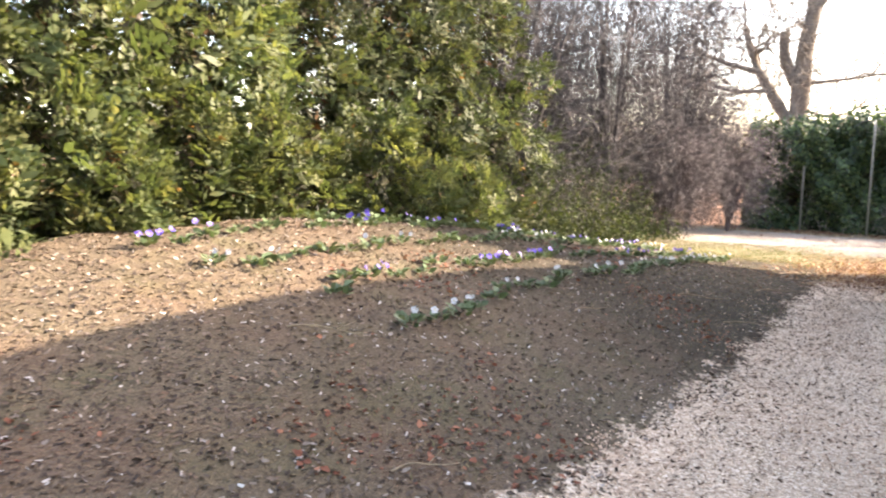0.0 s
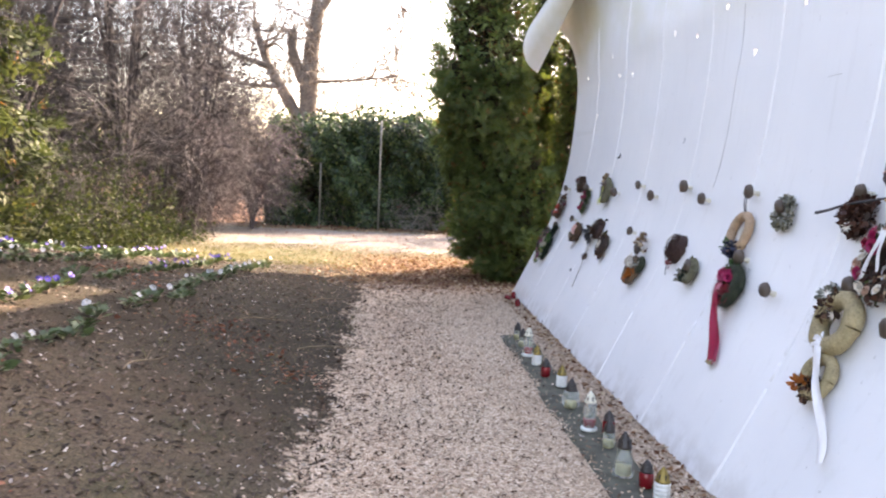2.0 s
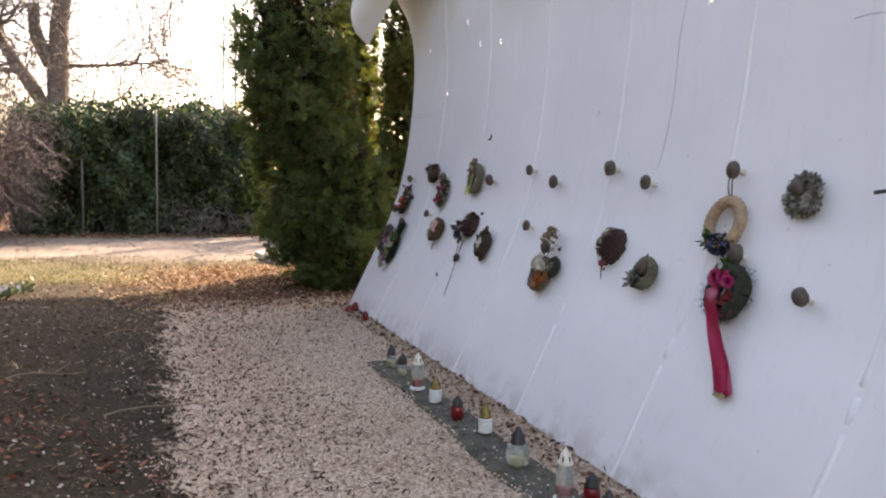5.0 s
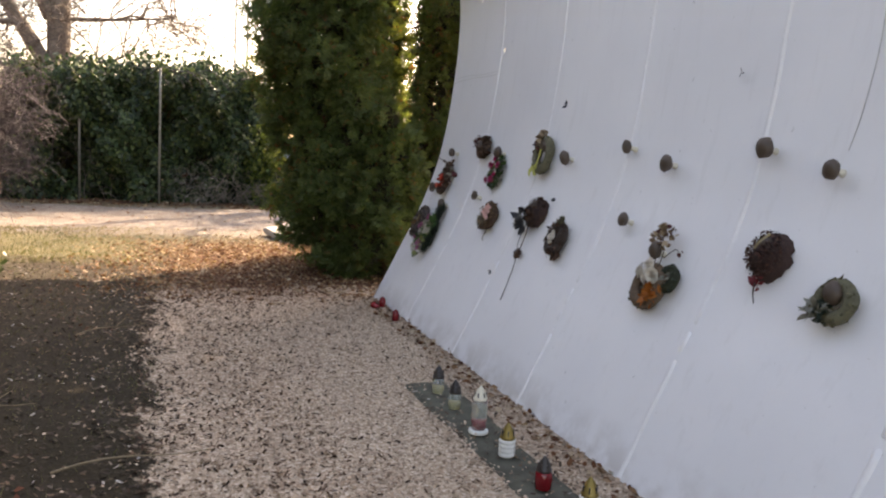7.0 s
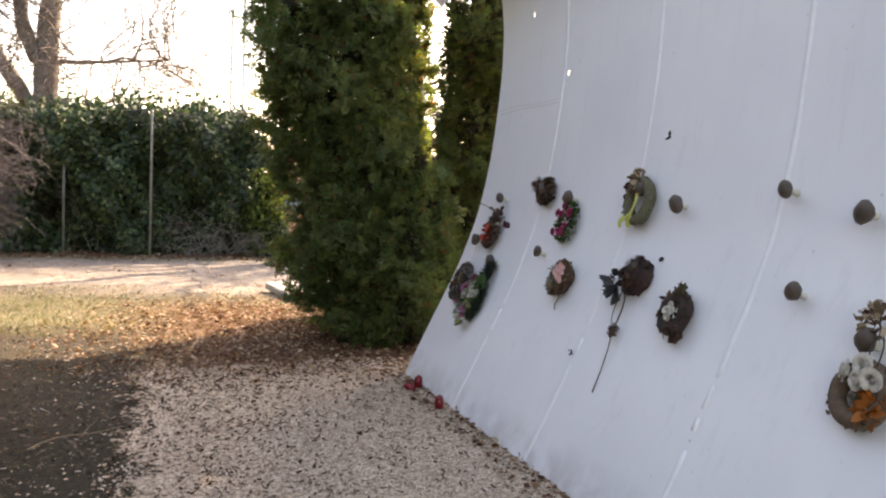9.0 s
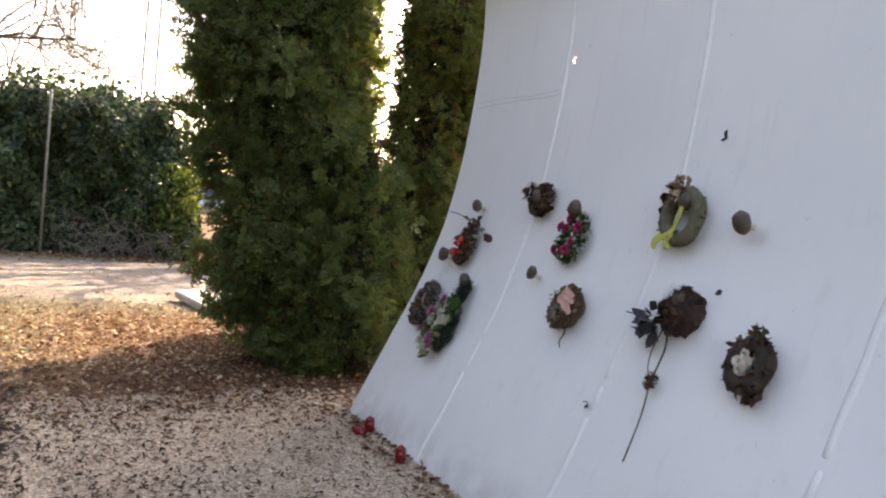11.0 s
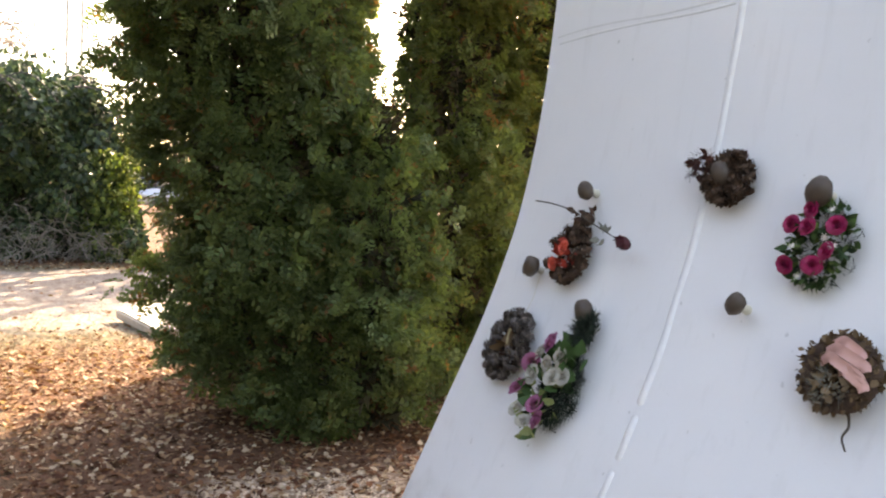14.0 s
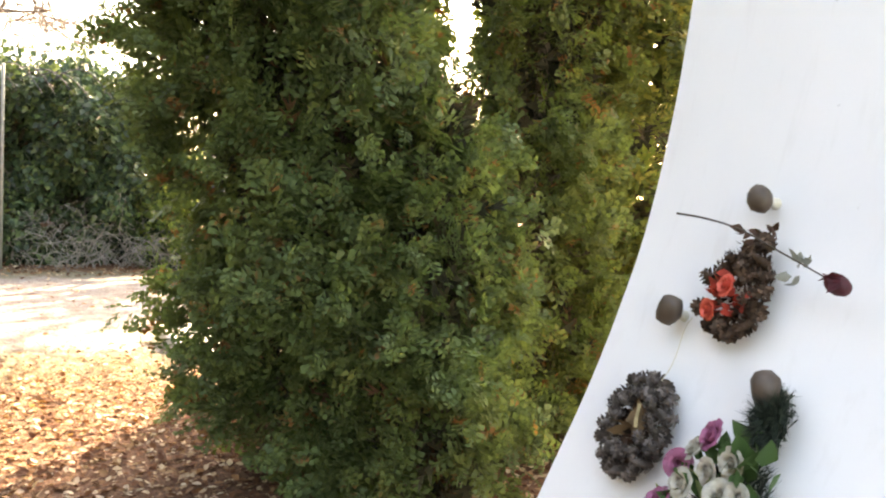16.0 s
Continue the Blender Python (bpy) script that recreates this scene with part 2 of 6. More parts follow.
def tri_mesh(name, verts, tris, material, parent=None, smooth=False):
    me = bpy.data.meshes.new(name)
    verts, tris = np.asarray(verts, np.float32), np.asarray(tris, np.int32)
    me.vertices.add(len(verts))
    me.vertices.foreach_set("co", verts.ravel())
    me.loops.add(tris.size)
    me.loops.foreach_set("vertex_index", tris.ravel())
    me.polygons.add(len(tris))
    me.polygons.foreach_set("loop_start", np.arange(0, tris.size, 3, dtype=np.int32))
    if smooth:
        me.polygons.foreach_set("use_smooth", np.ones(len(tris), bool))
    me.update(calc_edges=True)
    me.materials.append(material)
    ob = new(name, me)
    if parent is not None:
        ob.parent = parent
    return ob


def unit(a):
    return a / np.maximum(np.linalg.norm(a, axis=-1, keepdims=True), 1e-9)


def spread(template, P, D, size, rng, flat=None):
    """Copies of a small template (y along D) at the points P, joined as arrays."""
    tv, tf = template
    n = len(P)
    D = unit(D)
    R = rng.normal(size=(n, 3)) if flat is None else flat + 0.35 * rng.normal(size=(n, 3))
    S = unit(np.cross(D, R))
    N = np.cross(S, D)
    size = np.broadcast_to(size, n)
    V = (tv[None, :, 0, None] * S[:, None] + tv[None, :, 1, None] * D[:, None] + tv[None, :, 2, None] * N[:, None]) * size[:, None, None] + P[:, None]
    F = tf[None] + (np.arange(n) * len(tv))[:, None, None]
    return V.reshape(-1, 3), F.reshape(-1, 3)


def fan_template(branchlets, lobes, wide, seed):
    """A drooping flat fan: a stem with uneven branchlets that carry small lobes, all one island."""
    rng = np.random.default_rng(seed)
    v, f = [], []
    ys = np.linspace(0.0, 0.88, branchlets + 1) ** 0.9
    for y in ys:
        v.append((0.02 * math.sin(5 * y + seed), y, -0.22 * y * y))
    v.append((0.0, 1.04, -0.26))
    for i in range(branchlets + 1):
        sgn = -1 if i % 2 else 1
        k = len(v)
        L = 0.56 * (1 - 0.60 * ys[i]) * rng.uniform(0.7, 1.2)
        turn = rng.uniform(0.5, 0.9)
        dx, dy = sgn * math.sin(turn), math.cos(turn)
        b, tip = np.array(v[i]), rng.uniform(-0.22, 0.02)

        def at(u, w):
            return tuple(b + [dx * L * u - sgn * dy * w, dy * L * u + abs(dx) * w, tip * L * u * u])
        v += [at(0.5, wide), at(1.0, 0.0), at(0.45, -wide)]
        f += [(i, k, k + 1), (i, k + 1, k + 2), (i, i + 1, k)]
        if lobes:
            v += [at(rng.uniform(0.55, 0.8), 3.2 * wide), at(rng.uniform(0.8, 1.0), -2.8 * wide)]
            f += [(i, k, k + 3), (k + 2, k + 1, k + 4)]
    return np.array(v), np.array(f)


FAN, FAN_LOW = fan_template(6, 1, 0.062, 3), fan_template(5, 0, 0.11, 4)
LEAF = (np.array([(0, 0, 0), (0.32, 0.35, 0.05), (0.20, 0.72, 0.0), (0, 1, -0.06), (-0.20, 0.72, 0.0), (-0.32, 0.35, 0.05)]), np.array([(0, 1, 2), (0, 2, 3), (0, 3, 4), (0, 4, 5)]))
SPRAY_FAR = (np.array([(0, 0, 0), (0, 0.38, 0.03), (0, 0.72, 0.02), (-0.26, 0.55, -0.04), (0.26, 0.60, -0.03), (-0.17, 0.92, -0.02), (0.17, 0.95, 0.0), (0.07, 0.7, 0.05), (0, 1.12, 0)]), np.array([(0, 3, 1), (0, 1, 4), (1, 5, 2), (1, 2, 6), (1, 7, 8)]))
BLADE = (np.array([(-0.04, 0, 0), (0.04, 0, 0), (0.0, 1, 0.15)]), np.array([(0, 1, 2)]))
PEBBLE = (np.array([(0.5, 0, 0), (-0.5, 0, 0.05), (0, 0.42, 0), (0.05, -0.4, 0), (0, 0.05, 0.34)]), np.array([(0, 2, 4), (2, 1, 4), (1, 3, 4), (3, 0, 4)]))
CHIP = (np.array([(-0.2, -0.5, 0), (0.2, -0.45, 0.03), (0.22, 0.4, 0.0), (-0.14, 0.5, 0.05)]), np.array([(0, 1, 2), (0, 2, 3)]))


def tube(path, radii, sides=6):
    """Vertices and triangles of a tapered tube along a path."""
    path = np.asarray(path, float)
    d = unit(np.gradient(path, axis=0))
    ref = np.where(np.abs(d[:, 2:3]) > 0.9, [[1.0, 0, 0]], [[0, 0, 1.0]])
    s = unit(np.cross(d, ref))
    u = np.cross(s, d)
    a = np.arange(sides) * 2 * np.pi / sides
    V = path[:, None] + np.asarray(radii, float)[:, None, None] * (np.cos(a)[None, :, None] * s[:, None] + np.sin(a)[None, :, None] * u[:, None])
    i, j = np.meshgrid(np.arange(len(path) - 1), np.arange(sides), indexing="ij")
    a0, a1 = i * sides + j, i * sides + (j + 1) % sides
    F = np.concatenate([np.stack([a0, a1, a1 + sides], -1).reshape(-1, 3), np.stack([a0, a1 + sides, a0 + sides], -1).reshape(-1, 3)])
    return V.reshape(-1, 3), F


class Bag:
    """Collects vertices and triangles."""

    def __init__(self):
        self.v, self.f, self.n = [], [], 0

    def put(self, vf):
        self.v.append(vf[0])
        self.f.append(vf[1] + self.n)
        self.n += len(vf[0])

    def mesh(self, name, material, parent=None, smooth=False):
        return tri_mesh(name, np.concatenate(self.v), np.concatenate(self.f), material, parent, smooth)


def bag_part(name, bag, material, parent, label=""):
    return tagged(bag.mesh(name, material, parent), label)


def lathe(profile, sides=16):
    """A turned body from (radius, height) pairs."""
    bm = bmesh.new()
    rings = []
    for r, z in profile:
        rings.append([bm.verts.new((r * math.cos(a), r * math.sin(a), z)) for a in (2 * math.pi * i / sides for i in range(sides))])
    for a, b in zip(rings, rings[1:]):
        for i in range(sides):
            bm.faces.new((a[i], a[(i + 1) % sides], b[(i + 1) % sides], b[i]))
    bm.faces.new(rings[0][::-1])
    bm.faces.new(rings[-1])
    return bm


# ---- ground ----
def mound(x, y):
    """Height of the planting bed over the lane."""
    up = np.interp(-x, [1.85, 2.2, 2.6, 3.28, 3.87, 4.5, 5.0, 5.6, 6.4, 7.5], [0, 0.07, 0.23, 0.47, 0.60, 0.76, 0.85, 0.88, 0.62, 0.25])
    along = np.interp(y, [-12.5, -10.5, -9.0, -7.4, -5.5, -3.4, -1.0, 1.2, 3.0], [0.1, 0.32, 0.72, 0.97, 1.0, 0.84, 0.52, 0.2, 0.0])
    return up * along


def height(x, y):
    x, y = np.asarray(x, float), np.asarray(y, float)
    bumps = 0.012 * np.sin(3.1 * x + 1.7 * y) * np.sin(2.3 * y - 1.1 * x) + 0.008 * np.sin(9 * x + 2) * np.sin(8 * y)
    near = np.clip(1 - np.maximum(np.abs(x) - 9, 0) / 3, 0, 1) * np.where(x > -1.75, 0.25, 1.0)
    return mound(x, y) + bumps * near


def build_ground():
    gx = np.concatenate([[-900, -300, -100, -50, -25, -15], np.arange(-11, 4.01, 0.12), [6, 10, 20, 40, 90, 300, 900]])
    gy = np.concatenate([[-900, -300, -100, -50, -30, -18], np.arange(-13, 12.01, 0.14), [14, 18, 25, 40, 80, 300, 1200]])
    X, Y = np.meshgrid(gx, gy, indexing="ij")
    V = np.stack([X, Y, height(X, Y)], -1).reshape(-1, 3)
    i, j = np.meshgrid(np.arange(len(gx) - 1), np.arange(len(gy) - 1), indexing="ij")
    a = i * len(gy) + j
    F = np.concatenate([np.stack([a, a + len(gy), a + len(gy) + 1], -1).reshape(-1, 3), np.stack([a, a + len(gy) + 1, a + 1], -1).reshape(-1, 3)])
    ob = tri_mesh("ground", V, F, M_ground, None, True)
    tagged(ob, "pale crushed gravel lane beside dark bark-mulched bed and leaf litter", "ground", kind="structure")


build_ground()


# ---- memorial wall: a white wave-shaped shell ----
PROFILE = [(0.0, 0.0), (0.12, 0.25), (0.24, 0.5), (0.36, 0.75), (0.46, 1.0), (0.54, 1.25), (0.61, 1.6), (0.655, 2.0), (0.675, 2.35), (0.665, 2.65), (0.61, 2.92), (0.50, 3.12), (0.37, 3.27), (0.21, 3.34), (0.07, 3.24), (0.0, 3.02), (0.03, 2.85), (0.10, 2.76), (0.18, 2.70)]
WALL_END = 0.10


def wall_x(z):
    return float(np.interp(z, [p[1] for p in PROFILE[:12]], [p[0] for p in PROFILE[:12]]))


def catmull(points, n):
    p = np.array([points[0], *points, points[-1]], float)
    out = []
    for k in range(len(p) - 3):
        for t in np.arange(n) / n:
            a, b, c, d = p[k:k + 4]
            out.append(0.5 * (2 * b + (c - a) * t + (2 * a - 5 * b + 4 * c - d) * t * t + (3 * b - a - 3 * c + d) * t ** 3))
    out.append(p[-2])
    return np.array(out)


def shell_points(y, thick):
    pts = catmull(PROFILE, 6)
    d = WALL_END - y
    lift, back = 1.22 * (1 - math.exp(-d / 2.5)), 0.45 * (1 - math.exp(-d / 2.2))
    pts[79:] = pts[78] + (pts[79:] - pts[78]) * max(0.12, 1 - 0.43 * d)
    run = np.concatenate([[0], np.cumsum(np.linalg.norm(np.diff(pts, axis=0), axis=1))])
    s0, s1 = run[54], run[78]
    w = np.clip((run - s0) / (s1 - s0), 0, 1)
    w = w * w * (3 - 2 * w)
    pts = pts + np.stack([back * w, lift * w], -1)
    t = unit(np.gradient(pts, axis=0))
    nrm = np.stack([t[:, 1], -t[:, 0]], -1)
    return pts, pts + nrm * thick


def build_panel(y0, y1, parent, holes):
    steps = 5
    bm = bmesh.new()
    rows = []
    for y in np.linspace(y0, y1, steps + 1):
        a, b = shell_points(y, 0.016)
        ring = np.concatenate([a, b[::-1]])
        rows.append([bm.verts.new((x, y, z)) for x, z in ring])
    n = len(rows[0])
    for r, q in zip(rows, rows[1:]):
        for i in range(n):
            bm.faces.new((r[i], r[(i + 1) % n], q[(i + 1) % n], q[i]))
    half = n // 2
    for r, flip in ((rows[0], False), (rows[-1], True)):
        for i in range(half - 1):
            f = (r[i], r[i + 1], r[n - 2 - i], r[n - 1 - i])
            bm.faces.new(f if not flip else f[::-1])
    bmesh.ops.recalc_face_normals(bm, faces=bm.faces)
    ob = part("panel", bm, M_wall, parent)
    if holes:
        cut = bmesh.new()
        for hy, hz, turn in holes:
            m = on_wall(hy, hz)
            ring = []
            for k in range(10):
                r = (0.034, 0.013)[k % 2] * (1 + 0.35 * math.sin(2.3 * k + turn))
                a = 2 * math.pi * k / 10 + turn
                ring.append(Vector((r * 0.8 * math.cos(a), r * 1.15 * math.sin(a), 0)))
            lo = [cut.verts.new(m @ (v + Vector((0, 0, -0.4)))) for v in ring]
            hi = [cut.verts.new(m @ (v + Vector((0, 0, 0.2)))) for v in ring]
            for i in range(10):
                cut.faces.new((lo[i], lo[(i + 1) % 10], hi[(i + 1) % 10], hi[i]))
            cut.faces.new(lo[::-1])
            cut.faces.new(hi)
        bmesh.ops.recalc_face_normals(cut, faces=cut.faces)
        tool = part("tool", cut, M_wall)
        mod = ob.modifiers.new("cut", "BOOLEAN")
        mod.object, mod.operation, mod.solver = tool, "DIFFERENCE", "EXACT"
        bpy.context.view_layer.update()
        me = bpy.data.meshes.new_from_object(ob.evaluated_get(bpy.context.evaluated_depsgraph_get()))
        ob.modifiers.clear()
        ob.data = me
        bpy.data.objects.remove(tool)
    ob.data.polygons.foreach_set("use_smooth", np.ones(len(ob.data.polygons), bool))
    ob.data.set_sharp_from_angle(angle=radians(28))
    return ob


def on_wall(y, z, off=0.0):
    """A pose on the wall's face: x to the viewer's right, y up the face, z out of it."""
    e = 0.03
    up = Vector((wall_x(z + e) - wall_x(z - e), 0, 2 * e)).normalized()
    right = Vector((0, -1, 0))
    out = right.cross(up)
    p = Vector((wall_x(z), y, z)) + out * off
    return Matrix(((right.x, up.x, out.x, p.x), (right.y, up.y, out.y, p.y), (right.z, up.z, out.z, p.z), (0, 0, 0, 1)))


HOLES = [(-2.40, 3.05), (-4.156, 2.634), (-5.175, 2.461), (-3.176, 2.631), (-3.634, 2.531), (-4.609, 2.27), (-1.403, 2.702), (-1.661, 2.475), (-2.077, 2.437), (-0.408, 2.598), (-0.94, 2.13)]


def build_wall():
    wall = empty("memorial_wall", label="white wave-shaped curving memorial wall with pierced holes", category="monument")
    edges = [WALL_END] + [-0.88 - 1.012 * k for k in range(12)]
    for a, b in zip(edges, edges[1:]):
        build_panel(b + 0.0002, a - 0.0002, wall, [(y, z, 1.3 * i) for i, (y, z) in enumerate(HOLES) if b < y - 0.05 and y + 0.05 < a])
    for y in edges[1:-1]:
        bag = Bag()
        pts, inner = shell_points(y, 0.0145)
        inner = inner[:62]
        k = np.arange(len(inner))
        wig = 0.006 * np.sin(k * 0.21 + y * 5) + 0.002 * np.sin(k * 0.9 + y)
        path = np.stack([inner[:, 0], y + wig, inner[:, 1]], -1)
        bag.put(tube(path, np.full(len(path), 0.0205) + 0.0008 * np.sin(k * 0.5 + y), 18))
        tagged(bag.mesh("seam", M_seam, wall, True), "raised white welded seam")
    return wall


build_wall()


# ---- trees and hedges ----
def conifer(name, x, y, H, R, clumps, per, size, material, seed, label, low=0.1, shape=None, trunk=True, z0=0.0, gap=0.0, plume=0.20, rise=0.5, lean=None, lumpy=0.10, clear=None, fill=4, fine_below=2.9, form=FAN):
    """A scaly conifer: plumes of flat fans all over an uneven crown, shade-dark dead sprays inside, a trunk."""
    rng = np.random.default_rng(seed)
    tree = empty(name, pose(x, y, z0), label=label, category="tree")
    shape = shape or [(0.0, 0.45), (0.08, 0.72), (0.2, 0.95), (0.35, 1.0), (0.6, 0.9), (0.85, 0.55), (1.0, 0.08)]
    hs, rs = [s[0] for s in shape], [s[1] for s in shape]
    h = rng.random(clumps * 3)
    keep = rng.random(clumps * 3) < np.interp(h, hs, rs)
    h = h[keep][:clumps]
    a = rng.random(len(h)) * 2 * np.pi
    lump = 1 + lumpy * np.sin(3 * a + 5 * h * H + seed) + 0.07 * np.sin(5 * a - 7 * h * H) + 0.05 * np.sin(9 * a + 11 * h * H)
    r = R * np.interp(h, hs, rs) * lump * (0.66 + 0.36 * rng.random(len(h)))
    if gap:
        keep = rng.random(len(h)) > gap * (0.5 + 0.5 * np.sin(4 * a + 6 * h * H))
        h, a, r = h[keep], a[keep], r[keep]
    out = np.stack([np.cos(a), np.sin(a), np.zeros(len(a))], -1)
    C = out * r[:, None] + np.stack([0 * h, 0 * h, low + h * (H - low)], -1)
    if lean:
        C[:, 0] += np.interp(C[:, 2], [q[0] for q in lean], [q[1] for q in lean])
    axis = unit(out + np.array([0, 0, rise]) + 0.38 * rng.normal(size=out.shape))
    long = plume * rng.uniform(0.6, 1.3, len(h))
    A, L = np.repeat(axis, per, 0), np.repeat(long, per)[:, None]
    n = len(A)
    u = rng.random((n, 1))
    side = unit(np.cross(A, rng.normal(size=(n, 3))))
    P = np.repeat(C, per, 0) + A * (u - 0.45) * L + side * (0.30 * L * (1.05 - u) * rng.random((n, 1)))
    D = unit(A * (0.35 + 0.9 * u) + side * (1.15 - 0.6 * u) + 0.22 * rng.normal(size=(n, 3)))
    flat = unit(np.cross(D, np.cross(A, D)) + np.array([0, 0, 0.5]) + 0.35 * rng.normal(size=(n, 3)))
    S = size * rng.uniform(0.65, 1.3, n) * (1.15 - 0.45 * u[:, 0])
    P[:, 2] = np.maximum(P[:, 2], 0.02)
    if clear:
        keep = np.zeros(n, bool) | (rng.random(n) < 0.025)
        inside = np.zeros(n, bool)
        for reach in (0.0, 0.5, 1.0):
            Q = P + D * (reach * S)[:, None]
            wide = np.interp(Q[:, 2], [1.55, 1.75, 2.1, 2.6], [0.0, 0.03, 0.085, 0.09]) + 0.035 * np.sin(9 * Q[:, 2]) + 0.02 * np.sin(23 * Q[:, 2] + 1)
            inside |= (np.abs(Q[:, 0] + x - clear[0] - 0.44 * (Q[:, 1] + y - 1.65)) < wide) & (Q[:, 2] > clear[1])
        keep |= ~inside
        P, D, S, flat = P[keep], D[keep], S[keep], flat[keep]
    fine = P[:, 2] < fine_below
    bag = Bag()
    for pick, kind in ((fine, form), (~fine, SPRAY_FAR)):
        if pick.any():
            bag.put(spread(kind, P[pick], D[pick], S[pick], rng, flat[pick]))
    bag_part("crown", bag, material, tree)
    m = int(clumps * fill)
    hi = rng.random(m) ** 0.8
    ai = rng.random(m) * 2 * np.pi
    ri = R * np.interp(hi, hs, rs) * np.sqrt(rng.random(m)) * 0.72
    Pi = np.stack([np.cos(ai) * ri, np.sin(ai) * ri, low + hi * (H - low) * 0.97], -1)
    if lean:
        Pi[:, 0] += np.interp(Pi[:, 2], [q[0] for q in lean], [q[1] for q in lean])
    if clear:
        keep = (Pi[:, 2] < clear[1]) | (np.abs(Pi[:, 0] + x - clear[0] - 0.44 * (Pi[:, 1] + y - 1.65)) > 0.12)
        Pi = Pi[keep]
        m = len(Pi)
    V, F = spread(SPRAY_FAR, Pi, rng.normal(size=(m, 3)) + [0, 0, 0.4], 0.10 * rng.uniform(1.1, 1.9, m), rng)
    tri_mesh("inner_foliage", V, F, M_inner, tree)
    if trunk:
        z = np.linspace(-0.1, H * 0.92, 12)
        bag = Bag()
        bag.put(tube(np.stack([0.03 * np.sin(z), 0.03 * np.cos(1.3 * z), z], -1), np.linspace(0.09, 0.02, 12) * max(0.5, R), 8))
        bag_part("trunk", bag, M_bark, tree)
    return tree


TALL = [(0.0, 0.50), (0.02, 0.62), (0.05, 0.84), (0.10, 1.0), (0.2, 1.0), (0.45, 1.0), (0.7, 0.95), (0.92, 0.6), (1.0, 0.1)]
SKIRT = [(0.0, 1.0), (0.05, 1.15), (0.15, 1.12), (0.3, 1.0), (0.45, 1.0), (0.7, 0.95), (0.92, 0.6), (1.0, 0.1)]
conifer("arborvitae", 0.0, 1.62, 5.8, 0.645, 1400, 14, 0.120, M_thuja, 3, "tall dense green arborvitae with browning sprays beside the wall", shape=TALL, lean=[(0, 0.16), (0.3, 0.08), (0.8, 0.02), (1.3, 0.06), (1.7, -0.08), (2.4, -0.30), (5.8, -0.30)], low=0.04, lumpy=0.18, clear=(0.64, 1.60), fill=5, plume=0.25, rise=0.25)
conifer("arborvitae", 1.12, 1.74, 6.1, 0.43, 820, 13, 0.115, M_thuja_part_lit, 5, "slender green arborvitae behind the wall end", shape=SKIRT, lumpy=0.18, clear=(0.64, 1.60), fill=5, low=0.02, plume=0.25, rise=0.3)
conifer("arborvitae", 1.91, 2.10, 6.2, 0.63, 800, 14, 0.14, M_thuja_sun, 8, "sunlit yellow-green arborvitae standing behind the wall end", shape=TALL, fill=9, fine_below=4.3, form=FAN_LOW)
conifer("arborvitae", 0.80, 3.15, 5.2, 0.31, 460, 13, 0.12, M_thuja_part_lit, 9, "narrow arborvitae behind the two near ones", shape=SKIRT, fill=6, low=0.02, fine_below=3.6)

conifer("arborvitae", 0.30, 1.20, 1.7, 0.42, 300, 14, 0.115, M_thuja, 10, "low bushy arborvitae growing between the taller ones", shape=[(0.0, 0.85), (0.1, 1.0), (0.4, 1.0), (0.7, 0.75), (1.0, 0.15)], fill=8, low=0.02, plume=0.24, rise=0.3, lumpy=0.15)

# the golden screen behind the bed
SCREEN = [(0.0, 0.85), (0.1, 1.0), (0.4, 1.0), (0.7, 0.8), (0.9, 0.45), (1.0, 0.1)]
for k, (x, y, H, R) in enumerate([(-7.3, -9.8, 5.2, 1.5), (-6.9, -7.6, 6.0, 1.45), (-7.4, -5.6, 6.4, 1.5), (-7.6, -3.7, 6.6, 1.5), (-7.5, -1.8, 6.2, 1.45), (-7.3, 0.0, 6.0, 1.4), (-8.9, -8.2, 6.6, 1.5), (-9.3, -4.6, 7.0, 1.6)]):
    conifer("golden_cypress", x, y, H, R, 560 if k < 6 else 200, 12, 0.25, M_olive_dim if k in (3, 4, 5) else M_gold, 20 + k, "olive green conifer with drooping scaly foliage" if k in (3, 4, 5) else "sunlit yellow-green conifer with drooping scaly foliage", shape=SCREEN, form=FAN_LOW, z0=0.15, gap=0.8, low=0.0, plume=0.55, rise=0.9, lumpy=0.2, fill=6 if k < 6 else 4, fine_below=3.6)
rng0 = np.random.default_rng(77)
for k in range(11):
    yk = -9.6 + 0.85 * k
    conifer("young_conifer", -5.95 + rng0.uniform(-0.3, 0.3), yk, rng0.uniform(0.8, 1.4), 0.36, 26, 14, 0.20, M_gold, 40 + k, "low yellow-green conifer shoots at the back of the bed", form=FAN_LOW, z0=float(height(-5.95, yk)) - 0.05, trunk=False, low=0.0, plume=0.36, rise=1.6)


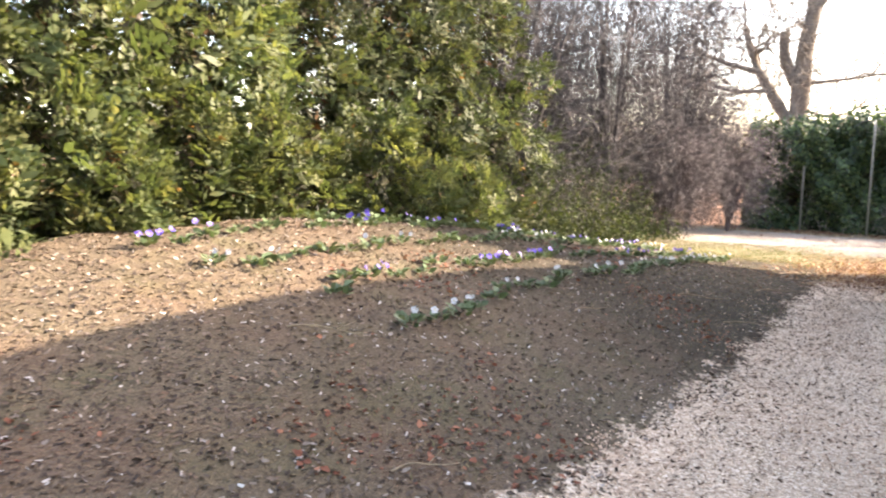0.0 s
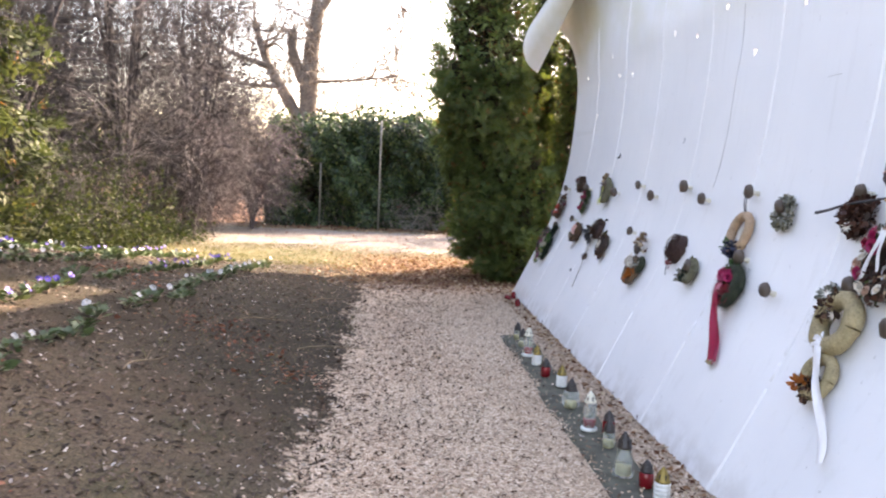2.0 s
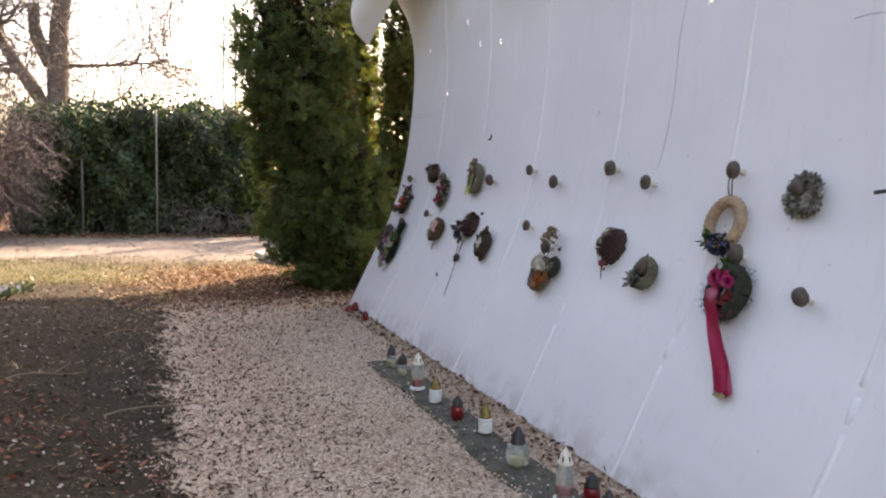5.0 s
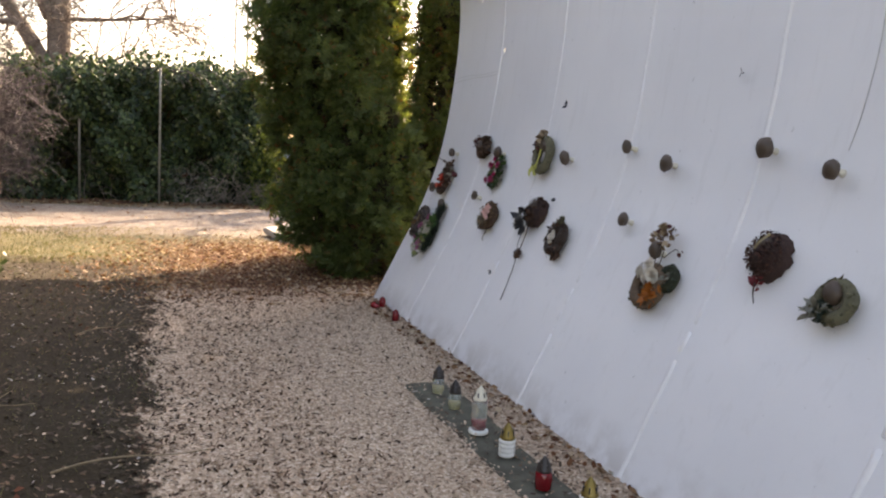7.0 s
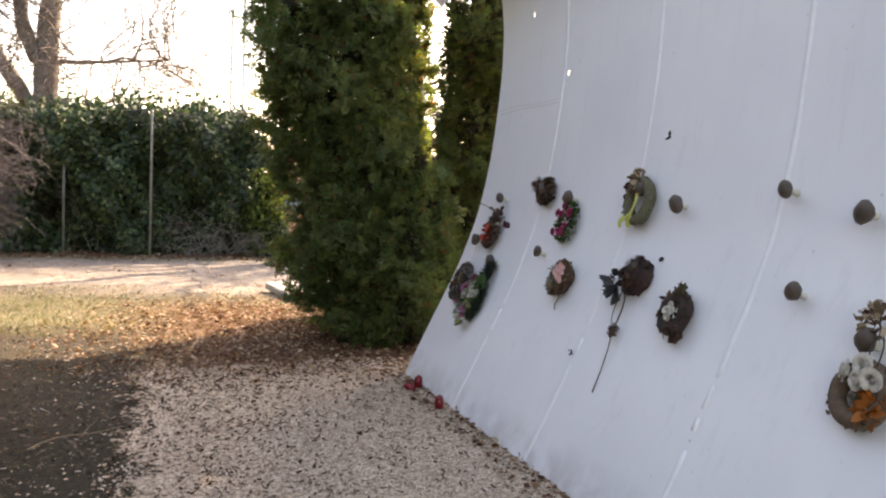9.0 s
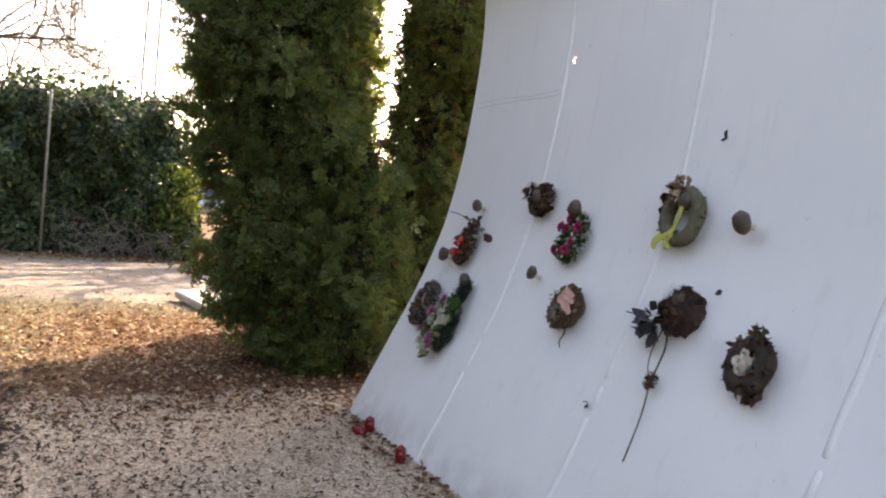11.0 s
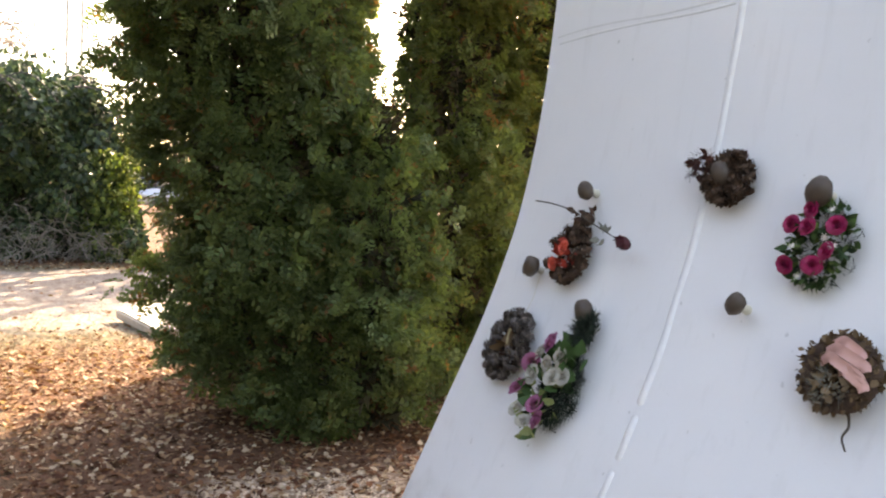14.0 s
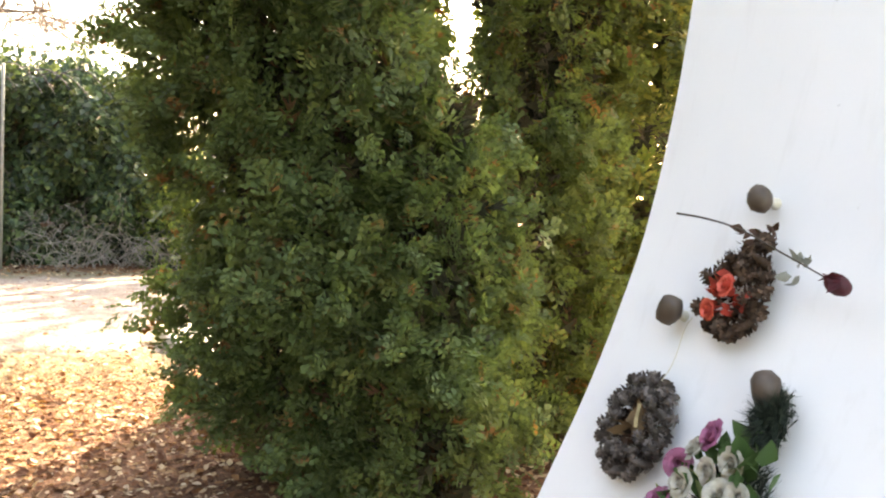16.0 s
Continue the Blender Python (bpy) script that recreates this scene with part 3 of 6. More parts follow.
def branch(bag, rng, p, d, length, r, depth, curl=0.35, kids=4, droop=0.0, thin=0.55, minr=0.0025):
    """A crooked limb that divides again and again."""
    n = max(4, int(5 + depth))
    pts, dirs = [p], []
    for i in range(n):
        d = unit(d + curl * rng.normal(size=3) / math.sqrt(n) + np.array([0, 0, -droop / n]))
        dirs.append(d)
        pts.append(pts[-1] + d * length / n)
    pts = np.array(pts)
    rad = np.linspace(r, max(r * thin, minr), n + 1)
    bag.put(tube(pts, rad, 7 if r > 0.05 else (5 if r > 0.015 else 3)))
    if depth <= 0:
        return
    for k in range(kids):
        i = n if k == 0 else int(rng.integers(max(1, n // 3), n + 1))
        side = unit(np.cross(dirs[i - 1], rng.normal(size=3)))
        nd = unit(dirs[i - 1] * (0.9 if k == 0 else 0.55) + side * rng.uniform(0.4, 0.95) + np.array([0, 0, 0.12]))
        branch(bag, rng, pts[i], nd, length * rng.uniform(0.5, 0.82), rad[i] * rng.uniform(0.45, 0.75), depth - 1, curl, kids, droop, thin, minr)


M_twig_pale = plain("pale_pinkish_twig", (0.110, 0.094, 0.097), 0.8, 0.35, 30)


def bare_shrub(x, y, rx, ry, H, twigs, seed, material, label, foot=0.0, arch=0):
    """A leafless bush: crooked stems, and a cloud of fine twigs that grow up and outward."""
    rng = np.random.default_rng(seed)
    ob = empty("bare_shrub", pose(x, y, float(height(x, y)) - 0.03), label=label, category="shrub")
    for s in range(11):
        bag = Bag()
        a, k = rng.random() * 2 * np.pi, rng.uniform(0.2, 0.8)
        t = np.linspace(0, 1, 8)
        wob = np.cumsum(rng.normal(size=(8, 2)), 0) * 0.05 * H / 3
        path = np.stack([rx * k * np.cos(a) * t ** 1.3 + wob[:, 0] * t, ry * k * np.sin(a) * t ** 1.3 + wob[:, 1] * t, 0.85 * H * t], -1)
        bag.put(tube(path, np.linspace(0.016 + 0.006 * H, 0.007, 8), 5))
        for q in range(6):
            i = int(rng.integers(2, 7))
            dd = unit(np.array([np.cos(a), np.sin(a), 0.8]) + 0.9 * rng.normal(size=3))
            branch(bag, rng, path[i], dd, 0.24 * H * rng.uniform(0.6, 1.2), 0.016, 2, 0.6, 3, 0.35, 0.5, 0.004)
        bag_part("stem", bag, material, ob)
    if arch:
        bag = Bag()
        for q in range(arch):
            c = rng.random() * 2 * np.pi
            k, top = rng.uniform(0.5, 1.25), H * rng.uniform(0.35, 1.0)
            t = np.linspace(0, 1, 8)
            wob = np.cumsum(rng.normal(size=(8, 3)), 0) * 0.03
            path = np.stack([rx * k * np.cos(c) * t ** 1.5, ry * k * np.sin(c) * t ** 1.5, top * (1.9 * t - 0.95 * t ** 2.4)], -1) + wob * t[:, None]
            bag.put(tube(path, np.linspace(0.010, 0.004, 8), 4))
            for i in (4, 5, 6, 7):
                branch(bag, rng, path[i], unit(path[i] - path[i - 1] + 0.012 * rng.normal(size=3) * H), 0.35 * rng.uniform(0.5, 1.2), 0.005, 1, 0.8, 3, 0.5, 0.6, 0.0028)
        bag_part("arching_growth", bag, M_twig_pale, ob)
    n = int(0.7 * twigs)
    g = unit(rng.normal(size=(n, 3)))
    P = g * (rng.random((n, 1)) ** 0.42) * [rx, ry, 0.5 * H] + [0, 0, 0.5 * H]
    P[:, 2] = np.maximum(P[:, 2], foot + 0.05)
    D = unit(g * [1, 1, 0.5] + [0, 0, 0.55] + 0.75 * rng.normal(size=(n, 3)))
    L = rng.uniform(0.12, 0.42, (n, 1)) * (1 + 0.08 * H)
    bend = 0.35 * rng.normal(size=(n, 3))
    A, B, C = P - 0.5 * D * L, P + bend * L * 0.3, P + unit(D + bend) * 0.5 * L
    r = rng.uniform(0.0022, 0.0050, n)
    V, F = [], []
    side = unit(np.cross(D, rng.normal(size=(n, 3))))
    up = np.cross(side, D)
    for Q, k in ((A, 1.0), (B, 0.9), (C, 0.4)):
        for ang in (0, math.pi):
            V.append(Q + (r * k)[:, None] * (math.cos(ang) * side + 0.6 * (k - 0.7) * up))
    V = np.stack(V, 1).reshape(-1, 3)
    T = np.array([(0, 1, 3), (0, 3, 2), (2, 3, 5), (2, 5, 4)])
    F = (T[None] + (np.arange(n) * 6)[:, None, None]).reshape(-1, 3)
    tagged(tri_mesh("fine_growth", V, F, material, ob), kind="stuff")
    return ob


for k, (x, y, rx, ry, H, n, red) in enumerate([(-7.0, 1.9, 1.4, 1.4, 6.8, 10500, 0), (-6.1, 4.4, 1.4, 1.4, 6.4, 13500, 0), (-5.5, 6.9, 1.45, 1.3, 6.6, 13500, 0), (-7.8, 5.6, 1.6, 1.5, 7.2, 9000, 0), (-4.6, 8.4, 0.95, 0.95, 2.6, 3600, 1), (-5.6, 8.6, 1.2, 1.0, 3.8, 4800, 1), (-8.9, 3.2, 1.6, 1.8, 7.6, 6750, 0), (-5.2, 5.6, 0.9, 0.9, 2.4, 5250, 1)]):
    bare_shrub(x, y, rx, ry, H, n, 60 + k, M_twig_red if red else M_twig, "leafless tangled reddish shrub with fine twigs" if red else "large leafless grey shrub with tangled twigs", arch=70 if red else 26)


def leaf_mass(name, x, y, sx, sy, H, n, size, material, seed, label, z0=0.0):
    """A loose low bush of separate leaves on a few stems."""
    rng = np.random.default_rng(seed)
    ob = empty(name, pose(x, y, z0), label=label, category="shrub")
    a, u = rng.random(n) * 2 * np.pi, rng.random(n)
    r = np.sqrt(rng.random(n)) * (1 + 0.3 * np.sin(4 * a + seed) + 0.15 * np.sin(9 * a))
    shoot = 0.62 + 0.42 * np.sin(3 * a + 2 * seed) * np.sin(5 * r + seed) + 0.28 * np.sin(11 * a + 7 * r)
    top = H * np.clip(shoot, 0.15, 1.3) * np.sqrt(np.clip(1 - (r * 0.75) ** 2, 0.1, 1))
    P = np.stack([sx * r * np.cos(a), sy * r * np.sin(a), top * (0.03 + 0.97 * u) + 0.06 * np.abs(rng.normal(size=n))], -1)
    D = P * [0.6, 0.6, 0.6] + 0.8 * rng.normal(size=(n, 3)) + [0, 0, 0.4]
    V, F = spread(LEAF, P, D, size * rng.uniform(0.6, 1.4, n), rng)
    tri_mesh("leaves", V, F, material, ob)
    bag = Bag()
    for _ in range(9):
        b = rng.random() * 2 * np.pi
        branch(bag, rng, np.zeros(3), unit(np.array([math.cos(b) * sx * 0.7, math.sin(b) * sy * 0.7, H])), H * 0.7, 0.014, 2, 0.4, 3)
    bag_part("woody_base", bag, M_twig, ob)
    return ob


for k, (x, y, sx, sy, H) in enumerate([(-6.2, 1.0, 0.9, 0.9, 1.3), (-5.8, 2.6, 0.8, 1.0, 1.2), (-5.7, 4.4, 0.8, 0.9, 1.1), (-6.5, 3.4, 0.9, 1.2, 2.0), (-6.6, -0.6, 0.8, 0.9, 1.4), (-6.9, 1.6, 0.9, 1.0, 2.6), (-7.2, 4.8, 1.0, 1.2, 2.4), (-6.0, 6.0, 0.8, 1.0, 1.3), (-8.0, 2.8, 1.2, 1.6, 3.6), (-7.8, 6.8, 1.2, 1.4, 2.8)]):
    leaf_mass("evergreen_shrub", x, y, sx, sy, 1.25 * H, 3000, 0.052, M_shrub, 80 + k, "low loose evergreen shrub with narrow olive leaves", float(height(x, y)))


# ivy-covered fence
def ivy_hedge():
    rng = np.random.default_rng(91)
    hedge = empty("ivy_hedge", label="dense dark ivy growing over a tall wire fence", category="hedge")
    n = 26000
    u, w = rng.random(n), rng.random(n)
    x = -4.6 + 5.3 * u
    top = np.interp(x, [-4.6, -3.4, -2.0, -1.0, -0.4, 0.1, 0.35, 0.6, 0.7], [2.38, 2.48, 2.60, 2.66, 2.54, 2.24, 1.88, 1.28, 0.7]) + 0.06 * np.sin(5.3 * x) + 0.03 * np.sin(13 * x) + 0.10 * rng.normal(size=n)
    side = rng.random(n)
    z = np.where(side < 0.75, top * w ** 0.85, top + 0.12 * rng.normal(size=n))
    belly = 0.28 * np.sin(2.7 * x + 1.9 * z) + 0.20 * np.sin(5.1 * x - 3.3 * z) + 0.12 * np.sin(9.0 * x + 7.0 * z)
    y = np.where(side < 0.75, 10.75 - 0.35 - belly - 0.18 * rng.random(n), 10.4 + 1.1 * rng.random(n))
    end = rng.random(n) < 0.12
    x = np.where(end, 0.36 + 0.14 * rng.normal(size=n) - 0.35 * np.maximum(z - 1.4, 0), x)
    y = np.where(end, 10.4 + 1.1 * rng.random(n), y)
    P = np.stack([x, y, np.maximum(z, 0.03)], -1)
    D = np.stack([0.5 * rng.normal(size=n), -0.5 + 0.3 * rng.normal(size=n), -0.5 + 0.5 * rng.normal(size=n)], -1)
    flat = np.array([0, -1.0, 0.5]) + 0.4 * rng.normal(size=(n, 3))
    V, F = spread(LEAF, P, D, 0.10 * rng.uniform(0.6, 1.4, n), rng, flat)
    tri_mesh("leaves", V, F, M_ivy, hedge)
    # extra leaves at the hedge end, their brighter colour stands in for sunlight
    m = 2600
    P = np.stack([-0.15 + 0.82 * rng.random(m) ** 0.7, 9.75 + 1.0 * rng.random(m), 1.65 * rng.random(m) ** 0.8], -1)
    V, F = spread(LEAF, P, rng.normal(size=(m, 3)) + [0, -0.3, -0.3], 0.085 * rng.uniform(0.6, 1.4, m), rng)
    tagged(tri_mesh("young_growth", V, F, M_ivy_sunlit, hedge), "ivy leaves at the end, coloured yellow-green as if sunlit")
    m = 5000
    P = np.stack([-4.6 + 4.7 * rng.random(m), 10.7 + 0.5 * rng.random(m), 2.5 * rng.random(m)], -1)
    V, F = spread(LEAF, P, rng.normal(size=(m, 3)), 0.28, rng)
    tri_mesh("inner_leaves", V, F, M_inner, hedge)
    bag = Bag()
    for k in range(40):
        b = np.array([-4.6 + 5.0 * rng.random(), 10.15 + 0.3 * rng.random(), 0])
        branch(bag, rng, b, unit(np.array([0.5 * rng.normal(), -0.25, 1.0])), rng.uniform(0.3, 0.8), 0.008, 2, 0.6, 3, 0.4)
    for k in range(34):
        b = np.array([-1.4 + 1.9 * rng.random(), 9.85 + 0.35 * rng.random(), 0])
        branch(bag, rng, b, unit(np.array([0.6 * rng.normal(), -0.3, 0.9])), rng.uniform(0.35, 0.75), 0.009, 2, 0.7, 3, 0.5, 0.6, 0.004)
    bag_part("dry_growth", bag, M_drystem, hedge)
    canes = Bag()
    for k in range(6):
        xs = -2.2 + 0.2 * k + 0.1 * rng.normal()
        t = np.linspace(0, 1, 9)
        reach, rise = rng.uniform(0.5, 1.0), rng.uniform(0.10, 0.22)
        canes.put(tube(np.stack([xs + reach * t, 9.95 - 0.25 * t, 2.50 + rise * np.sin(np.pi * t) - 0.22 * t * t], -1), np.linspace(0.010, 0.005, 9), 4))
    tagged(bag_part("cane_tangle", canes, M_twig, hedge), "arched dry canes over the top")
    for px, top in ((-1.8, 2.60), (-3.25, 2.45)):
        bm = lathe([(0.022, 0), (0.022, top), (0.016, top + 0.02)], 10)
        post = part("post", bm, M_post, hedge, "weathered pale metal fence post", True)
        post.location = (px, 9.74 if px > -2 else 10.08, 0)
    return hedge


# brighter, yellower copy of the ivy: sun on the hedge end as colour
M_ivy_sunlit = leafy("young_ivy_leaf", [(0.0, (0.06, 0.11, 0.03)), (0.6, (0.12, 0.18, 0.05)), (1.0, (0.24, 0.30, 0.10))], 0.42, 0.45)
M_drystem = plain("dry_grey_stem", (0.21, 0.195, 0.17), 0.85, 0.35, 30)
M_post = plain("weathered_steel", (0.24, 0.25, 0.23), 0.6, 0.25, 20, 0.3)
ivy_hedge()


def big_tree():
    rng = np.random.default_rng(12)
    ob = empty("bare_tree", pose(-4.3, 16.2, -0.05), label="large leafless old tree with broken thick limbs", category="tree")

    def limb(pts, r0, r1, name="limb", twigs=0, depth=3, length=1.4):
        b = Bag()
        p = catmull(pts, 5)
        b.put(tube(p, 0.85 * np.linspace(r0, r1, len(p)) * (1 + 0.06 * np.sin(np.arange(len(p)) * 1.7)), 10))
        for k in range(int(twigs * 1.3)):
            i = int(rng.integers(len(p) // 3, len(p)))
            d = unit(p[min(i + 1, len(p) - 1)] - p[i - 1] + 0.9 * rng.normal(size=3) + [0, 0, 0.3])
            branch(b, rng, p[i], d, length * rng.uniform(0.6, 1.2), max(0.024, r1 * 0.45), depth, 0.5, 3, 0.1, 0.7, 0.011)
        bag_part(name, b, M_bark, ob)

    limb([(0.0, 0, 0), (-0.02, 0, 1.8), (0.05, 0, 3.4), (0.1, 0, 5.0), (0.3, 0, 6.5)], 0.46, 0.24, "trunk")
    limb([(0.3, 0, 6.4), (0.1, 0, 7.6), (0.2, 0.1, 9.5), (0.0, 0.2, 11.5)], 0.20, 0.08, twigs=11)
    limb([(0.3, 0, 6.4), (0.9, 0, 7.2), (1.5, 0, 8.0), (1.9, 0, 9.6)], 0.18, 0.07, twigs=11)
    limb([(1.4, 0, 7.9), (2.4, -0.1, 7.6), (2.9, 0, 6.7), (3.0, 0, 5.9)], 0.07, 0.025, twigs=6, length=0.8)
    limb([(-0.1, 0, 4.2), (-0.45, 0, 5.0), (-0.5, 0, 5.8)], 0.24, 0.17)
    limb([(0.0, 0, 3.0), (0.3, -0.1, 4.5), (0.1, -0.2, 6.0)], 0.03, 0.02, "ivy_stem", twigs=26, depth=2, length=0.7)
    limb([(0.0, 0, 2.6), (-0.7, 0, 3.8), (-1.3, 0.1, 4.8), (-1.7, 0.1, 6.0)], 0.26, 0.10, twigs=9, depth=4)
    limb([(-1.2, 0, 4.6), (-2.2, -0.2, 4.9), (-3.3, -0.4, 5.4)], 0.12, 0.05, twigs=10, depth=4)
    limb([(-0.9, 0, 4.0), (-1.9, -0.5, 4.0), (-3.0, -0.8, 4.4)], 0.10, 0.04, twigs=9, depth=4)
    limb([(0.2, 0, 4.2), (1.1, -0.2, 4.25), (2.0, -0.2, 4.35), (2.9, -0.2, 4.5)], 0.075, 0.02, twigs=16, depth=3)
    limb([(0.2, 0, 3.4), (0.9, 0.2, 3.2), (1.7, 0.3, 3.5), (2.2, 0.3, 4.4)], 0.06, 0.02, twigs=10, depth=3)


big_tree()
rng1 = np.random.default_rng(5)
for k, (x, y) in enumerate([(-9.0, 19), (-12.0, 14), (-1.5, 27), (-7.0, 28), (2.3, 10.3), (-10.5, 9.0)]):
    t = empty("bare_tree", pose(x, y, 0), label="leafless tree in the distance", category="tree")
    for s in range(3 if k != 4 else 5):
        b = Bag()
        branch(b, rng1, np.zeros(3), unit(np.array([0.3 * rng1.normal(), 0.3 * rng1.normal(), 1.0])), 2.6 if k != 2 else 1.9, 0.13 if k != 4 else 0.24, 4, 0.4, 3, 0.0, 0.6, 0.008 if k != 4 else 0.016)
        bag_part("limb", b, M_twig, t)
    if k == 4:
        b = Bag()
        z = np.linspace(-0.1, 5.5, 9)
        b.put(tube(np.stack([0.06 * np.sin(z), 0.05 * np.cos(z), z], -1), np.linspace(0.17, 0.07, 9), 9))
        bag_part("trunk", b, M_bark, t)


def lattice_mast(x, y, H):
    ob = empty("lattice_mast", pose(x, y, 0), label="tall slim galvanised steel lattice mast", category="mast")
    w = 0.30
    for sx, sy in ((-1, -1), (1, -1), (1, 1), (-1, 1)):
        bag = Bag()
        bag.put(tube(np.array([(sx * w, sy * w, 0), (sx * w * 0.9, sy * w * 0.9, H / 2), (sx * w * 0.7, sy * w * 0.7, H)]), [0.03] * 3, 5))
        bag_part("leg", bag, M_post, ob)
    for k in range(int(H / 1.1)):
        z, bag = k * 1.1, Bag()
        for a, b in (((-w, -w), (w, -w)), ((w, -w), (w, w)), ((w, w), (-w, w)), ((-w, w), (-w, -w))):
            bag.put(tube(np.array([(*a, z), (*b, z + 0.55)]), [0.012] * 2, 4))
            bag.put(tube(np.array([(*b, z + 0.55), (*a, z + 1.1)]), [0.012] * 2, 4))
        bag_part("brace", bag, M_post, ob)


lattice_mast(1.84, 32.6, 15)


# far woods beyond the site, and a car parked by the road
rngw = np.random.default_rng(15)
n = 9000
P = np.stack([rngw.uniform(-70, 70, n), rngw.uniform(75, 95, n), 6 * rngw.random(n) ** 1.5], -1)
V, F = spread(SPRAY_FAR, P, rngw.normal(size=(n, 3)) + [0, 0, 1.5], rngw.uniform(0.8, 2.0, n), rngw)
tagged(tri_mesh("far_woods", V, F, M_inner), "brown leafless woods along the horizon", "woods", kind="stuff")


def parked_car(x, y, turn):
    car = empty("parked_car", pose(x, y, 0, 0, 0, turn), label="silver car parked on the road beyond the hedge", category="car")
    silver = plain("silver_car_paint", (0.55, 0.57, 0.60), 0.25, 0.05, 10, 0.6, bump=0.0)
    dark = plain("dark_car_glass", (0.02, 0.025, 0.03), 0.08, 0.1, 10, bump=0.0)
    rubber = plain("tyre_rubber", (0.02, 0.02, 0.02), 0.85, 0.2)

    def hull(name, pts, w, material, inset=0.0):
        bm = bmesh.new()
        l = [bm.verts.new((px, -w + inset * (pz > 0.9), pz)) for px, pz in pts]
        r = [bm.verts.new((px, w - inset * (pz > 0.9), pz)) for px, pz in pts]
        k = len(pts)
        bm.faces.new(l)
        bm.faces.new(r[::-1])
        for i in range(k):
            bm.faces.new((l[(i + 1) % k], l[i], r[i], r[(i + 1) % k]))
        bmesh.ops.recalc_face_normals(bm, faces=bm.faces)
        bmesh.ops.bevel(bm, geom=bm.edges[:], offset=0.03, segments=2, affect="EDGES")
        return part(name, bm, material, car, "", True)

    hull("body", [(-2.1, 0.3), (-2.15, 0.7), (-1.9, 0.88), (1.0, 0.92), (2.0, 0.75), (2.1, 0.3)], 0.86, silver)
    hull("cabin_window", [(-1.6, 0.88), (-1.15, 1.36), (0.2, 1.38), (0.95, 0.92)], 0.78, dark, 0.1)
    hull("roof", [(-1.1, 1.36), (-1.0, 1.45), (0.0, 1.46), (0.2, 1.37)], 0.70, silver, 0.02)
    for wx in (-1.3, 1.3):
        for wy in (-0.80, 0.80):
            wh = part("wheel", lathe([(0.2, -0.1), (0.31, -0.09), (0.32, 0.0), (0.31, 0.09), (0.2, 0.1)], 16), rubber, car, "", True)
            wh.location, wh.rotation_euler = (wx, wy, 0.31), (math.pi / 2, 0, 0)
            rim = part("rim", lathe([(0.05, -0.11), (0.2, -0.105), (0.2, 0.105), (0.05, 0.11)], 12), silver, wh, "", True)


parked_car(4.2, 28.0, 10)


def guard_rail(x0, x1, y):
    ob = empty("guard_rail", pose(x0, y, 0), label="low galvanised guard rail along the road beyond the hedge", category="guard rail")
    n = int((x1 - x0) / 2)
    for k in range(n + 1):
        post = part("post", lathe([(0.045, 0), (0.045, 0.72), (0.04, 0.74)], 8), M_post, ob, "", True)
        post.location = (2.0 * k, 0, 0)
    prof = [(0.0, 0.50), (-0.04, 0.54), (-0.04, 0.58), (0.0, 0.63), (-0.04, 0.68), (-0.04, 0.72), (0.0, 0.76), (0.02, 0.63)]
    bm = bmesh.new()
    ends = [[bm.verts.new((px, -0.06 + py, pz)) for py, pz in prof] for px in (-0.3, 2.0 * n + 0.3)]
    for i in range(len(prof)):
        j = (i + 1) % len(prof)
        bm.faces.new((ends[0][i], ends[0][j], ends[1][j], ends[1][i]))
    bm.faces.new(ends[0][::-1])
    bm.faces.new(ends[1])
    bmesh.ops.recalc_face_normals(bm, faces=bm.faces)
    part("beam", bm, M_post, ob, "corrugated steel beam")


guard_rail(0.5, 12.5, 23.0)

# ---- loose ground cover ----
M_pebble = leafy("crushed_stone", [(0.0, (0.235, 0.160, 0.112)), (0.2, (0.430, 0.315, 0.228)), (0.6, (0.595, 0.462, 0.345)), (1.0, (0.720, 0.590, 0.460))], 0.9, 0.0)
M_chip = leafy("bark_chips", [(0.0, (0.0376, 0.0265, 0.0211)), (0.45, (0.1002, 0.0753, 0.0573)), (0.72, (0.1670, 0.1284, 0.0957)), (0.80, (0.165, 0.105, 0.068)), (0.93, (0.2841, 0.2390, 0.1913)), (1.0, (0.5179, 0.5046, 0.4781))], 0.9, 0.0)
M_litter = leafy("fallen_leaves", [(0.0, (0.070, 0.026, 0.014)), (0.4, (0.175, 0.075, 0.036)), (0.7, (0.31, 0.185, 0.105)), (1.0, (0.60, 0.50, 0.38))], 0.8, 0.25)
M_bits = leafy("dark_leaf_bits", [(0.0, (0.03, 0.018, 0.012)), (0.6, (0.09, 0.055, 0.036)), (1.0, (0.19, 0.13, 0.09))], 0.9, 0.0)
M_redlitter = leafy("reddish_fallen_leaves", [(0.0, (0.09, 0.030, 0.018)), (0.6, (0.22, 0.085, 0.05)), (1.0, (0.34, 0.16, 0.10))], 0.8, 0.2)
M_bedleaf = leafy("curled_bed_leaf", [(0.0, (0.045, 0.032, 0.024)), (0.6, (0.125, 0.092, 0.068)), (0.9, (0.19, 0.155, 0.125)), (1.0, (0.30, 0.265, 0.235))], 0.85, 0.1)
M_drygrass = leafy("straw_pale_grass", [(0.0, (0.16, 0.13, 0.07)), (0.6, (0.34, 0.29, 0.18)), (1.0, (0.52, 0.46, 0.32))], 0.8, 0.2)
M_grass = leafy("thin_winter_grass", [(0.0, (0.0640, 0.0765, 0.0275)), (0.5, (0.1440, 0.1615, 0.0660)), (1.0, (0.3200, 0.2890, 0.1760))], 0.7, 0.3)


